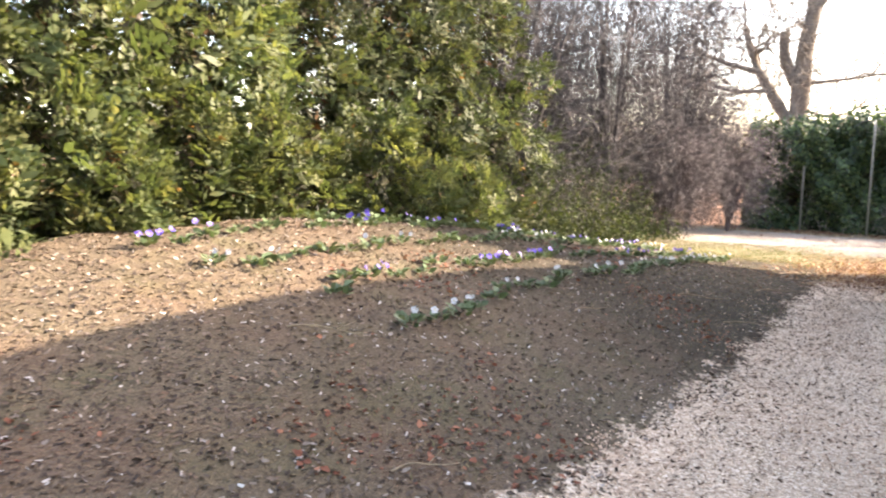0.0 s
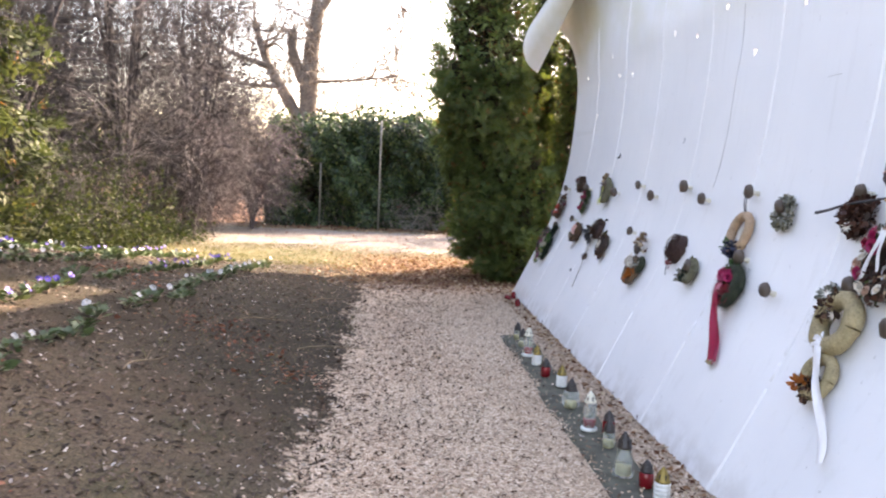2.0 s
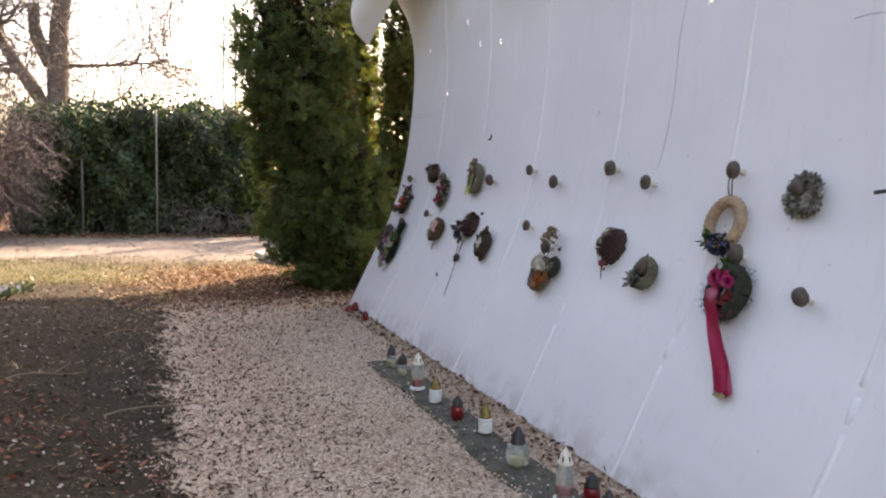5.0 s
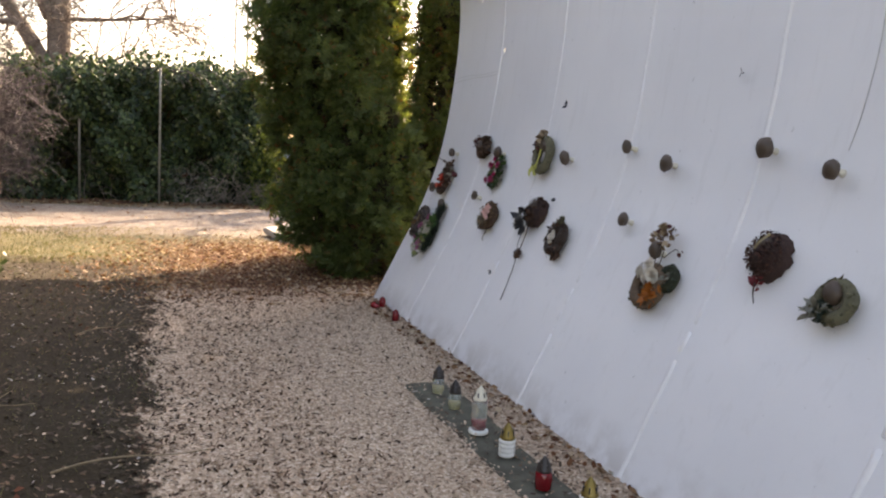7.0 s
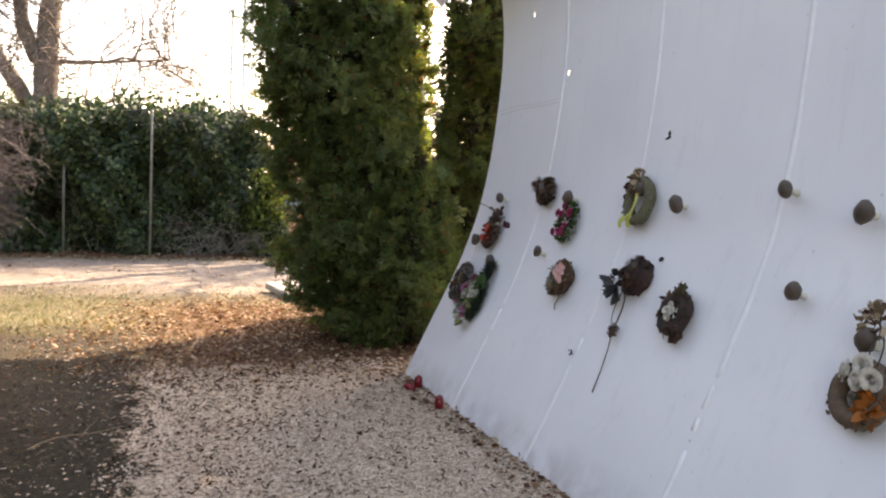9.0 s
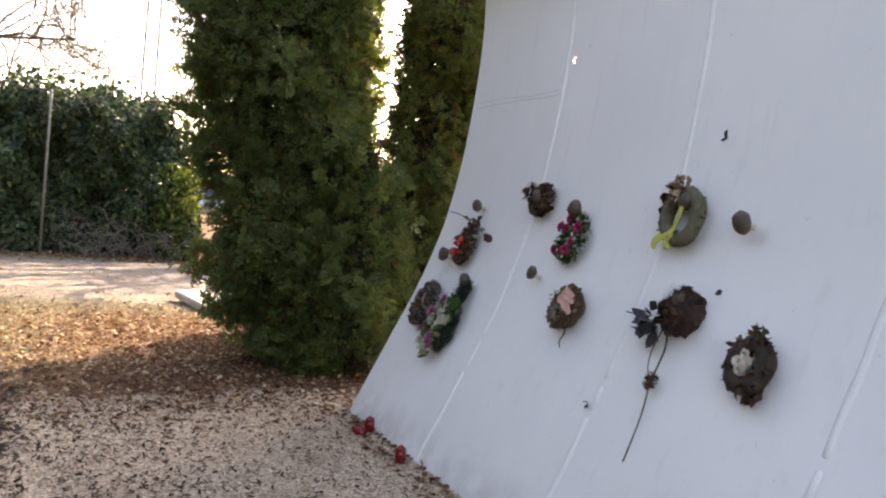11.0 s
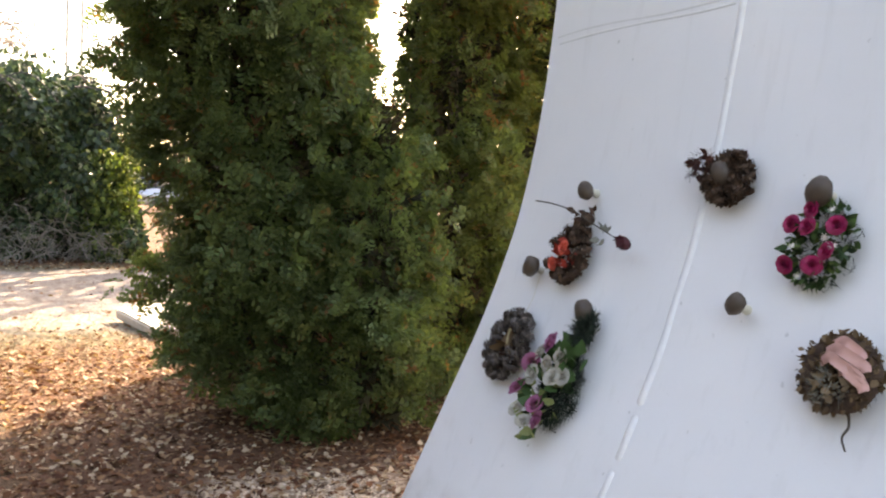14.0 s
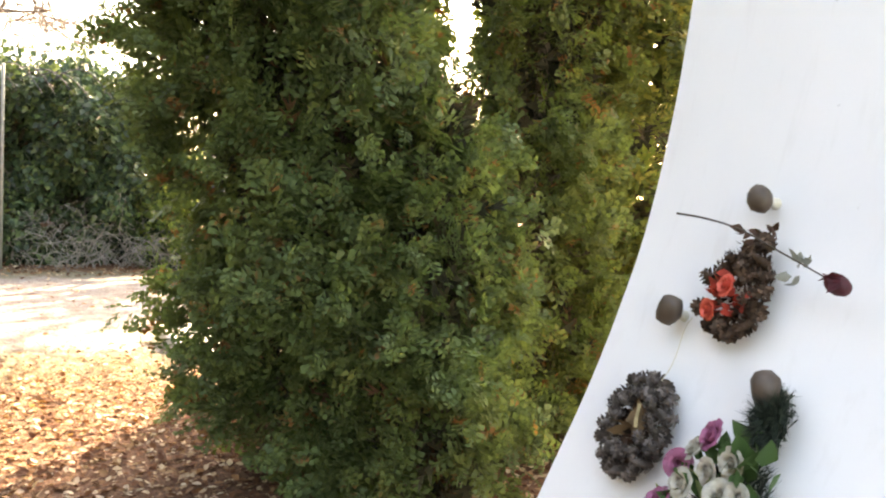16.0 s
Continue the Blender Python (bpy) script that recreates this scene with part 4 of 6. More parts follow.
def ground_stuff(name, template, n, box, size, material, label, seed, lift=0.3, tilt=0.35, dens=None, standing=False):
    rng = np.random.default_rng(seed)
    x, y = rng.uniform(box[0], box[1], n), rng.uniform(box[2], box[3], n)
    if dens is not None:
        keep = rng.random(n) < dens(x, y)
        x, y = x[keep], y[keep]
    n = len(x)
    sz = size * rng.uniform(0.5, 1.5, n)
    P = np.stack([x, y, height(x, y) + lift * sz], -1)
    if standing:
        D, flat = np.stack([0.5 * rng.normal(size=n), 0.5 * rng.normal(size=n), np.ones(n)], -1), None
    else:
        a = rng.random(n) * 2 * np.pi
        D = np.stack([np.cos(a), np.sin(a), tilt * rng.normal(size=n)], -1)
        flat = np.array([0, 0, 1.0])
    V, F = spread(template, P, D, sz, rng, flat)
    return tagged(tri_mesh(name, V, F, material), label, name.replace("_", " "), kind="stuff")


def edge(x, y):
    return np.clip((x + 1.85 + 0.26 * np.clip((-4.8 - y) / 3.2, 0, 1) + 0.12 * np.sin(2.6 * y) + 0.08 * np.sin(7.1 * y + 1)) / 0.12, 0, 1)


ground_stuff("gravel_stones", PEBBLE, 62000, (-2.3, 0.05, -9.6, 0.55), 0.016, M_pebble, "pale crushed stones strewn over the gravel lane", 1, 0.15, dens=lambda x, y: 0.03 + 0.97 * edge(x, y))
ground_stuff("bark_chips", CHIP, 76000, (-6.0, -1.65, -10.4, 2.2), 0.023, M_chip, "dark bark chips and dry leaf bits on the bed", 2, 0.12, dens=lambda x, y: (1.0 - 0.97 * edge(x, y)) * (1 - 0.45 * np.clip((y + 6.4) / 2.2, 0, 1)))
ground_stuff("lane_leaf_bits", CHIP, 22000, (-1.95, 0.0, -9.6, 0.6), 0.021, M_bits, "dark leaf bits on the gravel lane", 3, 0.3, dens=lambda x, y: 0.13 + 0.84 * np.clip((-x - 0.75) / 1.0, 0, 1) * np.clip((y + 7.5) / 2.5, 0.15, 1) + 0.3 * np.clip((y + 2.2) / 1.5, 0, 1))
ground_stuff("leaf_litter", LEAF, 38000, (-2.7, 1.6, -0.25, 4.6), 0.033, M_litter, "brown fallen leaves under the trees", 4, 0.15, dens=lambda x, y: np.clip((x + 2.7) / 1.5, 0.1, 1) * np.clip((y + 0.25) / 0.8, 0.06, 1) * np.clip((4.5 - y) / 1.5, 0.15, 1))
ground_stuff("leaf_litter", LEAF, 9000, (-6.0, 1.0, 4.2, 10.4), 0.045, M_litter, "scattered brown leaves by the hedge", 6, 0.15, dens=lambda x, y: np.where(y > 8.9, 1.0, 0.07))
ground_stuff("leaf_litter", LEAF, 1500, (-0.17, 0.02, -9.0, 0.2), 0.034, M_litter, "dry leaves gathered at the foot of the wall", 7, 0.2)
ground_stuff("thin_grass", BLADE, 14000, (-6.0, -1.7, 1.6, 5.2), 0.05, M_grass, "thin yellow-green winter grass", 8, 0.0, dens=lambda x, y: np.clip((-x - 1.6) / 1.2, 0, 1), standing=True)
ground_stuff("dry_grass", BLADE, 16000, (-5.5, 0.2, 2.4, 5.4), 0.05, M_drygrass, "flattened straw-pale dry grass in the sun", 16, 0.0)
ground_stuff("moss_tufts", BLADE, 9000, (-4.2, -1.8, -4.2, 1.2), 0.022, M_grass, "low mossy weeds on the shaded soil", 15, 0.0, dens=lambda x, y: np.clip((y + 4.4) / 2, 0, 1) * np.clip(0.45 + np.sin(2.3 * x + 1) * np.sin(1.9 * y), 0, 1), standing=True)
ground_stuff("thin_grass", BLADE, 4500, (-3.2, -1.75, -9.5, 1.6), 0.03, M_grass, "sparse weeds along the edge of the bed", 9, 0.0, dens=lambda x, y: np.clip(0.5 + 0.9 * np.sin(1.9 * y) * np.sin(3 * x), 0, 1), standing=True)


def patchy(x, y):
    return np.clip(-0.45 + 1.6 * np.sin(2.1 * x + 0.7) * np.sin(1.7 * y + 2.0) + 0.9 * np.sin(5 * x) * np.sin(4 * y), 0, 1)


ground_stuff("red_leaf_litter", LEAF, 6500, (-4.2, -1.9, -10.2, -1.0), 0.035, M_redlitter, "reddish dry leaves lying in patches on the bed", 13, 0.15, dens=patchy)


ground_stuff("bed_leaves", LEAF, 2600, (-5.6, -1.9, -10.3, -4.6), 0.032, M_bedleaf, "curled grey-brown dead leaves strewn over the bed", 17, 0.2, 0.5)


def fallen_twig(x, y, length, turn, seed):
    rng = np.random.default_rng(seed)
    ob = empty("fallen_twig", pose(x, y, float(height(x, y)) + 0.012, 0, 0, turn), label="thin dry twig lying on the ground", category="twig")
    bag = Bag()
    t = np.linspace(0, 1, 7)
    bag.put(tube(np.stack([length * t, 0.03 * np.sin(4 * t), 0.01 * np.sin(6 * t)], -1), np.linspace(0.006, 0.002, 7), 5))
    bag.put(tube(np.array([(length * 0.6, 0.02, 0), (length * 0.8, 0.1 * length, 0.04)]), [0.003, 0.0015], 4))
    bag_part("stem", bag, M_straw, ob)


M_straw = plain("dry_straw", (0.22, 0.165, 0.10), 0.7, 0.35, 60)
for k, (x, y, L, a) in enumerate([(-3.6, -7.6, 0.45, 20), (-2.9, -5.3, 0.35, 70), (-2.7, -3.2, 0.4, 10), (-2.2, -3.55, 0.6, 15), (-2.3, -1.4, 0.5, 40), (-3.1, -6.6, 0.25, 120), (-2.5, -8.2, 0.3, 60)]):
    fallen_twig(x, y, L, a, k)

# pale stone slab under the trees
bm = bmesh.new()
bmesh.ops.create_cube(bm, size=1.0, matrix=Matrix.Diagonal((0.42, 0.95, 0.09, 1)))
bmesh.ops.bevel(bm, geom=bm.edges[:], offset=0.015, segments=2, affect="EDGES")
slab = part("stone_slab", bm, plain("pale_limestone", (0.52, 0.49, 0.43), 0.85, 0.2, 14, bump=0.4))
slab.matrix_world = pose(-0.10, 4.35, 0.06, 3, -4, 12)
tagged(slab, "pale stone slab lying flat on the leafy ground", "stone slab")

# mat under the lanterns
bm = bmesh.new()
ys = np.linspace(-2.5, -8.2, 58)
rows = []
for i, y in enumerate(ys):
    l, r = -0.50 + 0.012 * math.sin(3 * y), -0.245 + 0.012 * math.sin(2.3 * y + 1)
    rows.append([bm.verts.new((x, y, 0.016 + 0.004 * math.sin(7 * y + 9 * x) - (0.012 if k in (0, 4) else 0))) for k, x in enumerate(np.linspace(l, r, 5))])
for a, b in zip(rows, rows[1:]):
    for i in range(4):
        bm.faces.new((a[i], b[i], b[i + 1], a[i + 1]))
mat_ob = part("ground_mat", bm, plain("mossy_felt", (0.088, 0.088, 0.066), 0.95, 0.5, 12, bump=0.5), None, "", True)
mod = mat_ob.modifiers.new("thick", "SOLIDIFY")
mod.thickness, mod.offset = 0.012, -1
tagged(mat_ob, "long dark moss-green felt strip under the lanterns on gravel", "mat")

ground_stuff("gravel_stones", PEBBLE, 520, (-0.54, -0.2, -8.0, -2.4), 0.014, M_pebble, "stray pale stones lying on the felt strip", 11, 1.6)
ground_stuff("lane_leaf_bits", CHIP, 700, (-0.54, -0.2, -8.0, -2.4), 0.022, M_chip, "dark leaf bits lying on the felt strip", 12, 1.0)

# ---- pansies ----
M_pleaf = leafy("pansy_leaf", [(0.0, (0.045, 0.075, 0.034)), (0.6, (0.090, 0.135, 0.065)), (1.0, (0.17, 0.215, 0.125))], 0.5, 0.25)
M_pwhite = plain("white_petal", (0.46, 0.46, 0.45), 0.6, 0.12)
M_pblue = plain("violet_petal", (0.070, 0.042, 0.32), 0.55, 0.25)
M_pale = plain("lilac_petal", (0.26, 0.20, 0.56), 0.55, 0.2)
M_eye = plain("petal_eye", (0.55, 0.40, 0.05), 0.6, 0.2)
PETAL = (np.array([(0, 0, 0), (0.36, 0.3, 0.06), (0.42, 0.75, 0.10), (0, 1.0, 0.04), (-0.42, 0.75, 0.10), (-0.36, 0.3, 0.06)]), LEAF[1])


def pansy(material, blooms, seed):
    rng = np.random.default_rng(seed)
    ob = empty("pansy_plant")
    n = 26
    a = rng.random(n) * 2 * np.pi
    P = np.stack([0.042 * np.cos(a), 0.042 * np.sin(a), 0.01 + 0.055 * rng.random(n)], -1)
    D = np.stack([np.cos(a), np.sin(a), 0.2 + 0.7 * rng.random(n)], -1)
    V, F = spread(LEAF, P, D, 0.068 * rng.uniform(0.6, 1.2, n), rng, np.array([0, 0, 1.0]))
    tri_mesh("foliage", V, F, M_pleaf, ob)
    for b in range(blooms):
        c = np.array([0.06 * rng.normal(), 0.06 * rng.normal(), 0.085 + 0.03 * rng.random()])
        face = unit(np.array([0.6 + 0.3 * rng.normal(), -0.5 + 0.4 * rng.normal(), 0.6]))
        s = unit(np.cross(face, [0, 0, 1.0]))
        u = np.cross(s, face)
        ang = np.array([0.5, 1.75, 2.95, 4.1, 5.3])
        D = np.cos(ang)[:, None] * s + np.sin(ang)[:, None] * u
        V, F = spread(PETAL, np.repeat(c[None], 5, 0), D, 0.023 * rng.uniform(0.9, 1.15, 5), rng, face + 0 * D)
        fl = tri_mesh("flower", V, F, material, ob)
        V, F = spread(PEBBLE, c[None] + 0.006 * face, s[None], 0.010, rng)
        tri_mesh("eye", V, F, M_eye, fl)
    return ob


kinds = {"w": [pansy(M_pwhite, 2, 1), pansy(M_pwhite, 1, 2), pansy(M_pwhite, 2, 3)], "b": [pansy(M_pblue, 2, 4), pansy(M_pblue, 4, 5), pansy(M_pale, 2, 6)], "g": [pansy(M_pwhite, 0, 7), pansy(M_pwhite, 0, 8)]}
LABELS = {"w": "white pansy with small green leaves planted in the mulch", "b": "violet-blue pansy with small green leaves planted in the mulch", "g": "low green pansy with hardly any bloom in the mulch"}
used = set()
rngp = np.random.default_rng(31)
for row, (x0, start, stop, mix) in enumerate([(-3.27, -6.95, 1.6, "wwgwgg"), (-3.85, -6.95, 1.6, "bbgbgg"), (-4.42, -7.3, 1.8, "wgwgg"), (-4.98, -7.4, 1.9, "bgbg"), (-5.5, -5.2, 2.0, "ggwgb")]):
    y = start
    while y < stop:
        kind = mix[rngp.integers(len(mix))]
        src = kinds[kind][rngp.integers(len(kinds[kind]))]
        x = x0 + rngp.normal() * 0.05 + 0.05 * (y + 3) * (0.4 if y > -3 else 0.0)
        s = rngp.uniform(0.75, 1.15)
        m = pose(x, y, float(height(x, y)) - 0.004, 0, 0, rngp.uniform(-60, 60))
        if src.name not in used:
            used.add(src.name)
            src.matrix_world = m
            ob = src
        else:
            ob = copy_thing(src, m)
        ob.scale = (s, s, s)
        tagged(ob, LABELS[kind], "flower", "pansies in rows on the bed")
        y += rngp.uniform(0.19, 0.32)
for group in kinds.values():
    for src in group:
        if src.name not in used:
            for o in (*src.children_recursive, src):
                bpy.data.objects.remove(o)

# ---- grave lanterns ----
M_glass = glass("clear_lantern_glass", (0.80, 0.86, 0.82), 0.12)
M_redglass = plain("red_lantern_glass", (0.19, 0.008, 0.012), 0.22, 0.15, 30, bump=0.0)
M_dark = plain("dark_cap_plastic", (0.035, 0.028, 0.025), 0.4, 0.25)
M_goldcap = plain("gold_cap_tin", (0.30, 0.21, 0.065), 0.45, 0.3, 30, 0.7)
M_whitecap = plain("cream_cap_plastic", (0.72, 0.68, 0.55), 0.45, 0.12)
M_wax = plain("cream_wax", (0.70, 0.60, 0.32), 0.5, 0.15)
M_redwax = plain("red_wax", (0.45, 0.02, 0.03), 0.45, 0.2)
M_stripe = plain("white_ribbed_plastic", (0.74, 0.74, 0.70), 0.4, 0.1)


def lantern(kind, x, y, turn=0, tip=0):
    s = {"grey": 1.15, "tall": 1.0, "dark": 1.0, "gold": 1.0, "red": 1.0, "cone": 1.15, "small": 0.8}[kind]
    label = {"dark": "clear glass grave lantern with a dark pointed cap on a mat", "grey": "round clear glass grave lantern with a dark domed cap", "tall": "tall clear glass grave lantern with cream cap and red candle", "gold": "white ribbed grave lantern with a gold pointed cap", "red": "red glass grave lantern with a dark cap", "cone": "tapered frosted glass grave lantern with a dark cap", "small": "small red glass grave light at the wall's foot"}[kind]
    ob = empty("grave_lantern", pose(x, y, float(height(x, y)) + (0.018 if x < -0.2 else 0.004), tip, 0, turn), label=label, category="lantern", group="grave lanterns along the wall")
    ob.scale = (s, s, s)

    def cap(z, r, material, h=0.06):
        c = part("cap", lathe([(r * 1.06, z - 0.004), (r * 1.08, z + 0.006), (r * 0.92, z + 0.012), (r * 0.8, z + h * 0.45), (r * 0.45, z + h * 0.8), (r * 0.22, z + h * 0.92), (r * 0.2, z + h)], 12), material, ob, "", True)
        for k in range(6):
            a = k * math.pi / 3
            bm = bmesh.new()
            bmesh.ops.create_cube(bm, size=1, matrix=pose(r * 0.8 * math.cos(a), r * 0.8 * math.sin(a), z + h * 0.35, 0, 0, 60 * k) @ Matrix.Diagonal((0.008, 0.006, h * 0.35, 1)))
            part("vent", bm, M_dark, c)

    if kind in ("dark", "grey", "cone"):
        prof = {"dark": [(0.026, 0), (0.032, 0.01), (0.034, 0.05), (0.03, 0.085), (0.022, 0.09)], "grey": [(0.026, 0), (0.045, 0.02), (0.05, 0.055), (0.042, 0.09), (0.025, 0.1)], "cone": [(0.045, 0), (0.046, 0.012), (0.036, 0.06), (0.028, 0.115), (0.024, 0.12)]}[kind]
        part("glass", lathe(prof), M_glass, ob, "clear glass jar", True)
        part("candle", lathe([(0.022, 0.004), (0.022, 0.04), (0.018, 0.044)]), M_wax, ob, "stub of cream wax", True)
        cap(prof[-1][1], 0.030, M_dark, 0.065)
    elif kind == "tall":
        part("base", lathe([(0.046, 0), (0.048, 0.006), (0.046, 0.016), (0.036, 0.02)]), M_stripe, ob, "white plastic foot", True)
        part("glass", lathe([(0.034, 0.02), (0.036, 0.05), (0.038, 0.12), (0.034, 0.16), (0.028, 0.165)]), M_glass, ob, "clear glass tube", True)
        part("candle", lathe([(0.029, 0.021), (0.029, 0.062), (0.024, 0.066)]), M_redwax, ob, "red candle", True)
        cap(0.165, 0.032, M_whitecap, 0.062)
    elif kind == "gold":
        prof = [(0.030, 0)]
        for k in range(4):
            z = 0.004 + k * 0.02
            prof += [(0.036, z), (0.038, z + 0.007), (0.036, z + 0.014), (0.031, z + 0.017)]
        part("body", lathe(prof), M_stripe, ob, "white ribbed body", True)
        cap(0.085, 0.032, M_goldcap, 0.066)
    else:
        part("body", lathe([(0.026, 0), (0.034, 0.008), (0.036, 0.05), (0.034, 0.07), (0.026, 0.08)]), M_redglass, ob, "red glass body", True)
        cap(0.08, 0.030, M_dark if kind == "red" else M_redglass, 0.055 if kind == "red" else 0.03)


for k, (kind, x, y) in enumerate([("dark", -0.385, -2.72), ("dark", -0.385, -2.98), ("tall", -0.40, -3.34), ("gold", -0.385, -3.63), ("red", -0.385, -3.98), ("gold", -0.325, -4.23), ("grey", -0.375, -4.72), ("tall", -0.365, -5.14), ("red", -0.27, -5.2), ("dark", -0.33, -5.42), ("cone", -0.365, -5.8), ("red", -0.30, -5.95), ("gold", -0.27, -6.08), ("dark", -0.29, -6.45), ("tall", -0.38, -6.75), ("small", -0.045, -0.35), ("small", -0.085, -0.88), ("small", -0.10, -0.42)]):
    lantern(kind, x, y, 23 * k, -70 if (x, y) == (-0.10, -0.42) else 0)


# ---- clay knobs on the wall ----
def knob_mesh(seed):
    rng = np.random.default_rng(seed)
    bm = bmesh.new()
    bmesh.ops.create_icosphere(bm, subdivisions=2, radius=0.0395)
    for v in bm.verts:
        v.co = Vector((v.co.x * 0.86, v.co.y * 1.08, v.co.z * 0.62 + (0.004 if v.co.z > 0.012 else 0)))
        v.co *= 1 + 0.05 * rng.normal()
    return bm


def knob(y, z, seed, size=1.0):
    ob = empty("clay_knob", on_wall(y, z), label="brown oval clay knob on a pale peg set in the wall", category="wall knob", group="clay knobs on the white wall")
    st = part("head", knob_mesh(seed), M_stone, ob, "", True)
    st.location, st.scale, st.rotation_euler = (0, 0, 0.056), (size, size, size), (0.25, 0.1, 0.5 * math.sin(seed * 3.0))
    part("peg", lathe([(0.017, -0.004), (0.014, 0.006), (0.012, 0.05)], 10), M_peg, ob, "pale turned peg", True)
    return ob


KNOBS = [(-5.02, 1.40), (-4.0, 1.41), (-4.37, 1.335), (-2.98, 1.40), (-3.36, 1.325), (-2.33, 1.325), (-3.16, 1.02), (-0.358, 1.318), (-0.17, 1.003), (-0.545, 0.884), (-1.145, 0.997), (-5.6, 0.90), (-1.31, 1.335), (-0.97, 1.385), (-4.18, 1.02), (-4.57, 0.90), (-5.18, 1.025), (-5.42, 1.33), (-6.09, 1.425), (-6.25, 1.02), (-3.52, 0.905), (-2.16, 1.0), (-2.02, 1.395), (-6.6, 0.905), (-6.42, 1.365), (-6.40, 1.62), (-6.95, 1.02), (-7.0, 1.4)]
for k, (y, z) in enumerate(KNOBS):
    knob(y, z, k, 1.0 + 0.12 * math.sin(k * 1.7))

# ---- wreaths ----
M_cone = leafy("pine_cone_scale", [(0.0, (0.030, 0.018, 0.012)), (0.5, (0.075, 0.045, 0.030)), (1.0, (0.16, 0.10, 0.07))], 0.7, 0.0)
M_conegrey = leafy("weathered_cone_scale", [(0.0, (0.0352, 0.0288, 0.0256)), (0.5, (0.0880, 0.0720, 0.0640)), (1.0, (0.2080, 0.1760, 0.1600))], 0.7, 0.0)
M_brownleaf = leafy("dead_brown_leaf", [(0.0, (0.025, 0.013, 0.009)), (0.6, (0.075, 0.038, 0.025)), (1.0, (0.16, 0.085, 0.05))], 0.7, 0.1)
M_maroonleaf = leafy("dead_maroon_leaf", [(0.0, (0.03, 0.008, 0.008)), (0.6, (0.085, 0.025, 0.022)), (1.0, (0.16, 0.06, 0.045))], 0.7, 0.1)
M_greenleaf = leafy("artificial_green_leaf", [(0.0, (0.02, 0.05, 0.02)), (0.6, (0.05, 0.11, 0.035)), (1.0, (0.16, 0.24, 0.07))], 0.5, 0.2)
M_needle = leafy("dark_needles", [(0.0, (0.008, 0.014, 0.010)), (0.7, (0.02, 0.035, 0.025)), (1.0, (0.04, 0.06, 0.04))], 0.6, 0.05)
M_blackleaf = leafy("blackened_leaf", [(0.0, (0.012, 0.012, 0.014)), (0.6, (0.035, 0.035, 0.04)), (1.0, (0.10, 0.10, 0.12))], 0.45, 0.05)
M_silverleaf = leafy("silver_grey_leaf", [(0.0, (0.1120, 0.1200, 0.1040)), (0.6, (0.2400, 0.2480, 0.2160)), (1.0, (0.4000, 0.4000, 0.3600))], 0.6, 0.1)
M_moss = leafy("grey_green_moss", [(0.0, (0.0420, 0.0429, 0.0231)), (0.6, (0.0980, 0.0924, 0.0495)), (1.0, (0.1820, 0.1584, 0.0924))], 0.8, 0.1)
M_tanleaf = leafy("tan_dry_flower", [(0.0, (0.14, 0.09, 0.055)), (0.6, (0.32, 0.23, 0.15)), (1.0, (0.55, 0.45, 0.33))], 0.7, 0.15)
M_orange = leafy("orange_petal", [(0.0, (0.2356, 0.0495, 0.0120)), (0.6, (0.3844, 0.1210, 0.0240)), (1.0, (0.4464, 0.2090, 0.0540))], 0.6, 0.15)
M_navy = leafy("navy_petal", [(0.0, (0.012, 0.016, 0.035)), (0.7, (0.035, 0.045, 0.10)), (1.0, (0.09, 0.11, 0.18))], 0.6, 0.1)
M_crimson = plain("crimson_petal", (0.36, 0.012, 0.085), 0.55, 0.3, 60)
M_coral = plain("coral_petal", (0.75, 0.13, 0.085), 0.5, 0.25, 60)
M_cream = plain("cream_petal", (0.68, 0.63, 0.55), 0.6, 0.15, 60)
M_redrib = plain("red_satin_ribbon", (0.3120, 0.0080, 0.0450), 0.32, 0.2, 12)
M_whiterib = plain("white_satin_ribbon", (0.74, 0.73, 0.73), 0.35, 0.1, 12)
M_pinkrib = plain("faded_pink_ribbon", (0.62, 0.33, 0.28), 0.45, 0.15, 20)
M_yelrib = plain("yellow_ribbon", (0.48, 0.49, 0.11), 0.45, 0.15, 20)
M_straw2 = plain("pale_straw", (0.3040, 0.2400, 0.1290), 0.8, 0.4, 90, bump=0.5)
M_wicker = plain("willow_wicker", (0.36, 0.235, 0.145), 0.65, 0.35, 70, bump=0.4)
M_bud = plain("dried_rose_bud", (0.0660, 0.0036, 0.0084), 0.6, 0.35, 60)
M_stem = plain("dry_stem", (0.055, 0.04, 0.028), 0.7, 0.3, 40)
M_basket = plain("dark_maroon_lacquer", (0.028, 0.008, 0.009), 0.55, 0.3, 25)


def cone_mesh(length, material_name, seed):
    rng = np.random.default_rng(seed)
    n = 46
    t = (np.arange(n) + 0.5) / n
    a = np.arange(n) * 2.39996
    r = 0.30 * np.sin(np.pi * np.clip(t * 0.9 + 0.08, 0, 1)) ** 0.7
    P = np.stack([0.55 * r * np.cos(a), 0.55 * r * np.sin(a), t - 0.5], -1)
    D = np.stack([np.cos(a), np.sin(a), 0.55 + 0 * a], -1)
    scale = (LEAF[0] * [1.2, 1, 1], LEAF[1])
    V, F = spread(scale, P, D, 0.30 * (0.5 + r / 0.3 * 0.6), rng, np.array([0, 0, 1.0]))
    bag = Bag()
    bag.put((V, F))
    bag.put(tube(np.stack([0 * t, 0 * t, t - 0.5], -1), np.maximum(0.62 * r, 0.02), 6))
    return np.concatenate(bag.v) * length, np.concatenate(bag.f)


CONE = cone_mesh(1.0, "", 1)


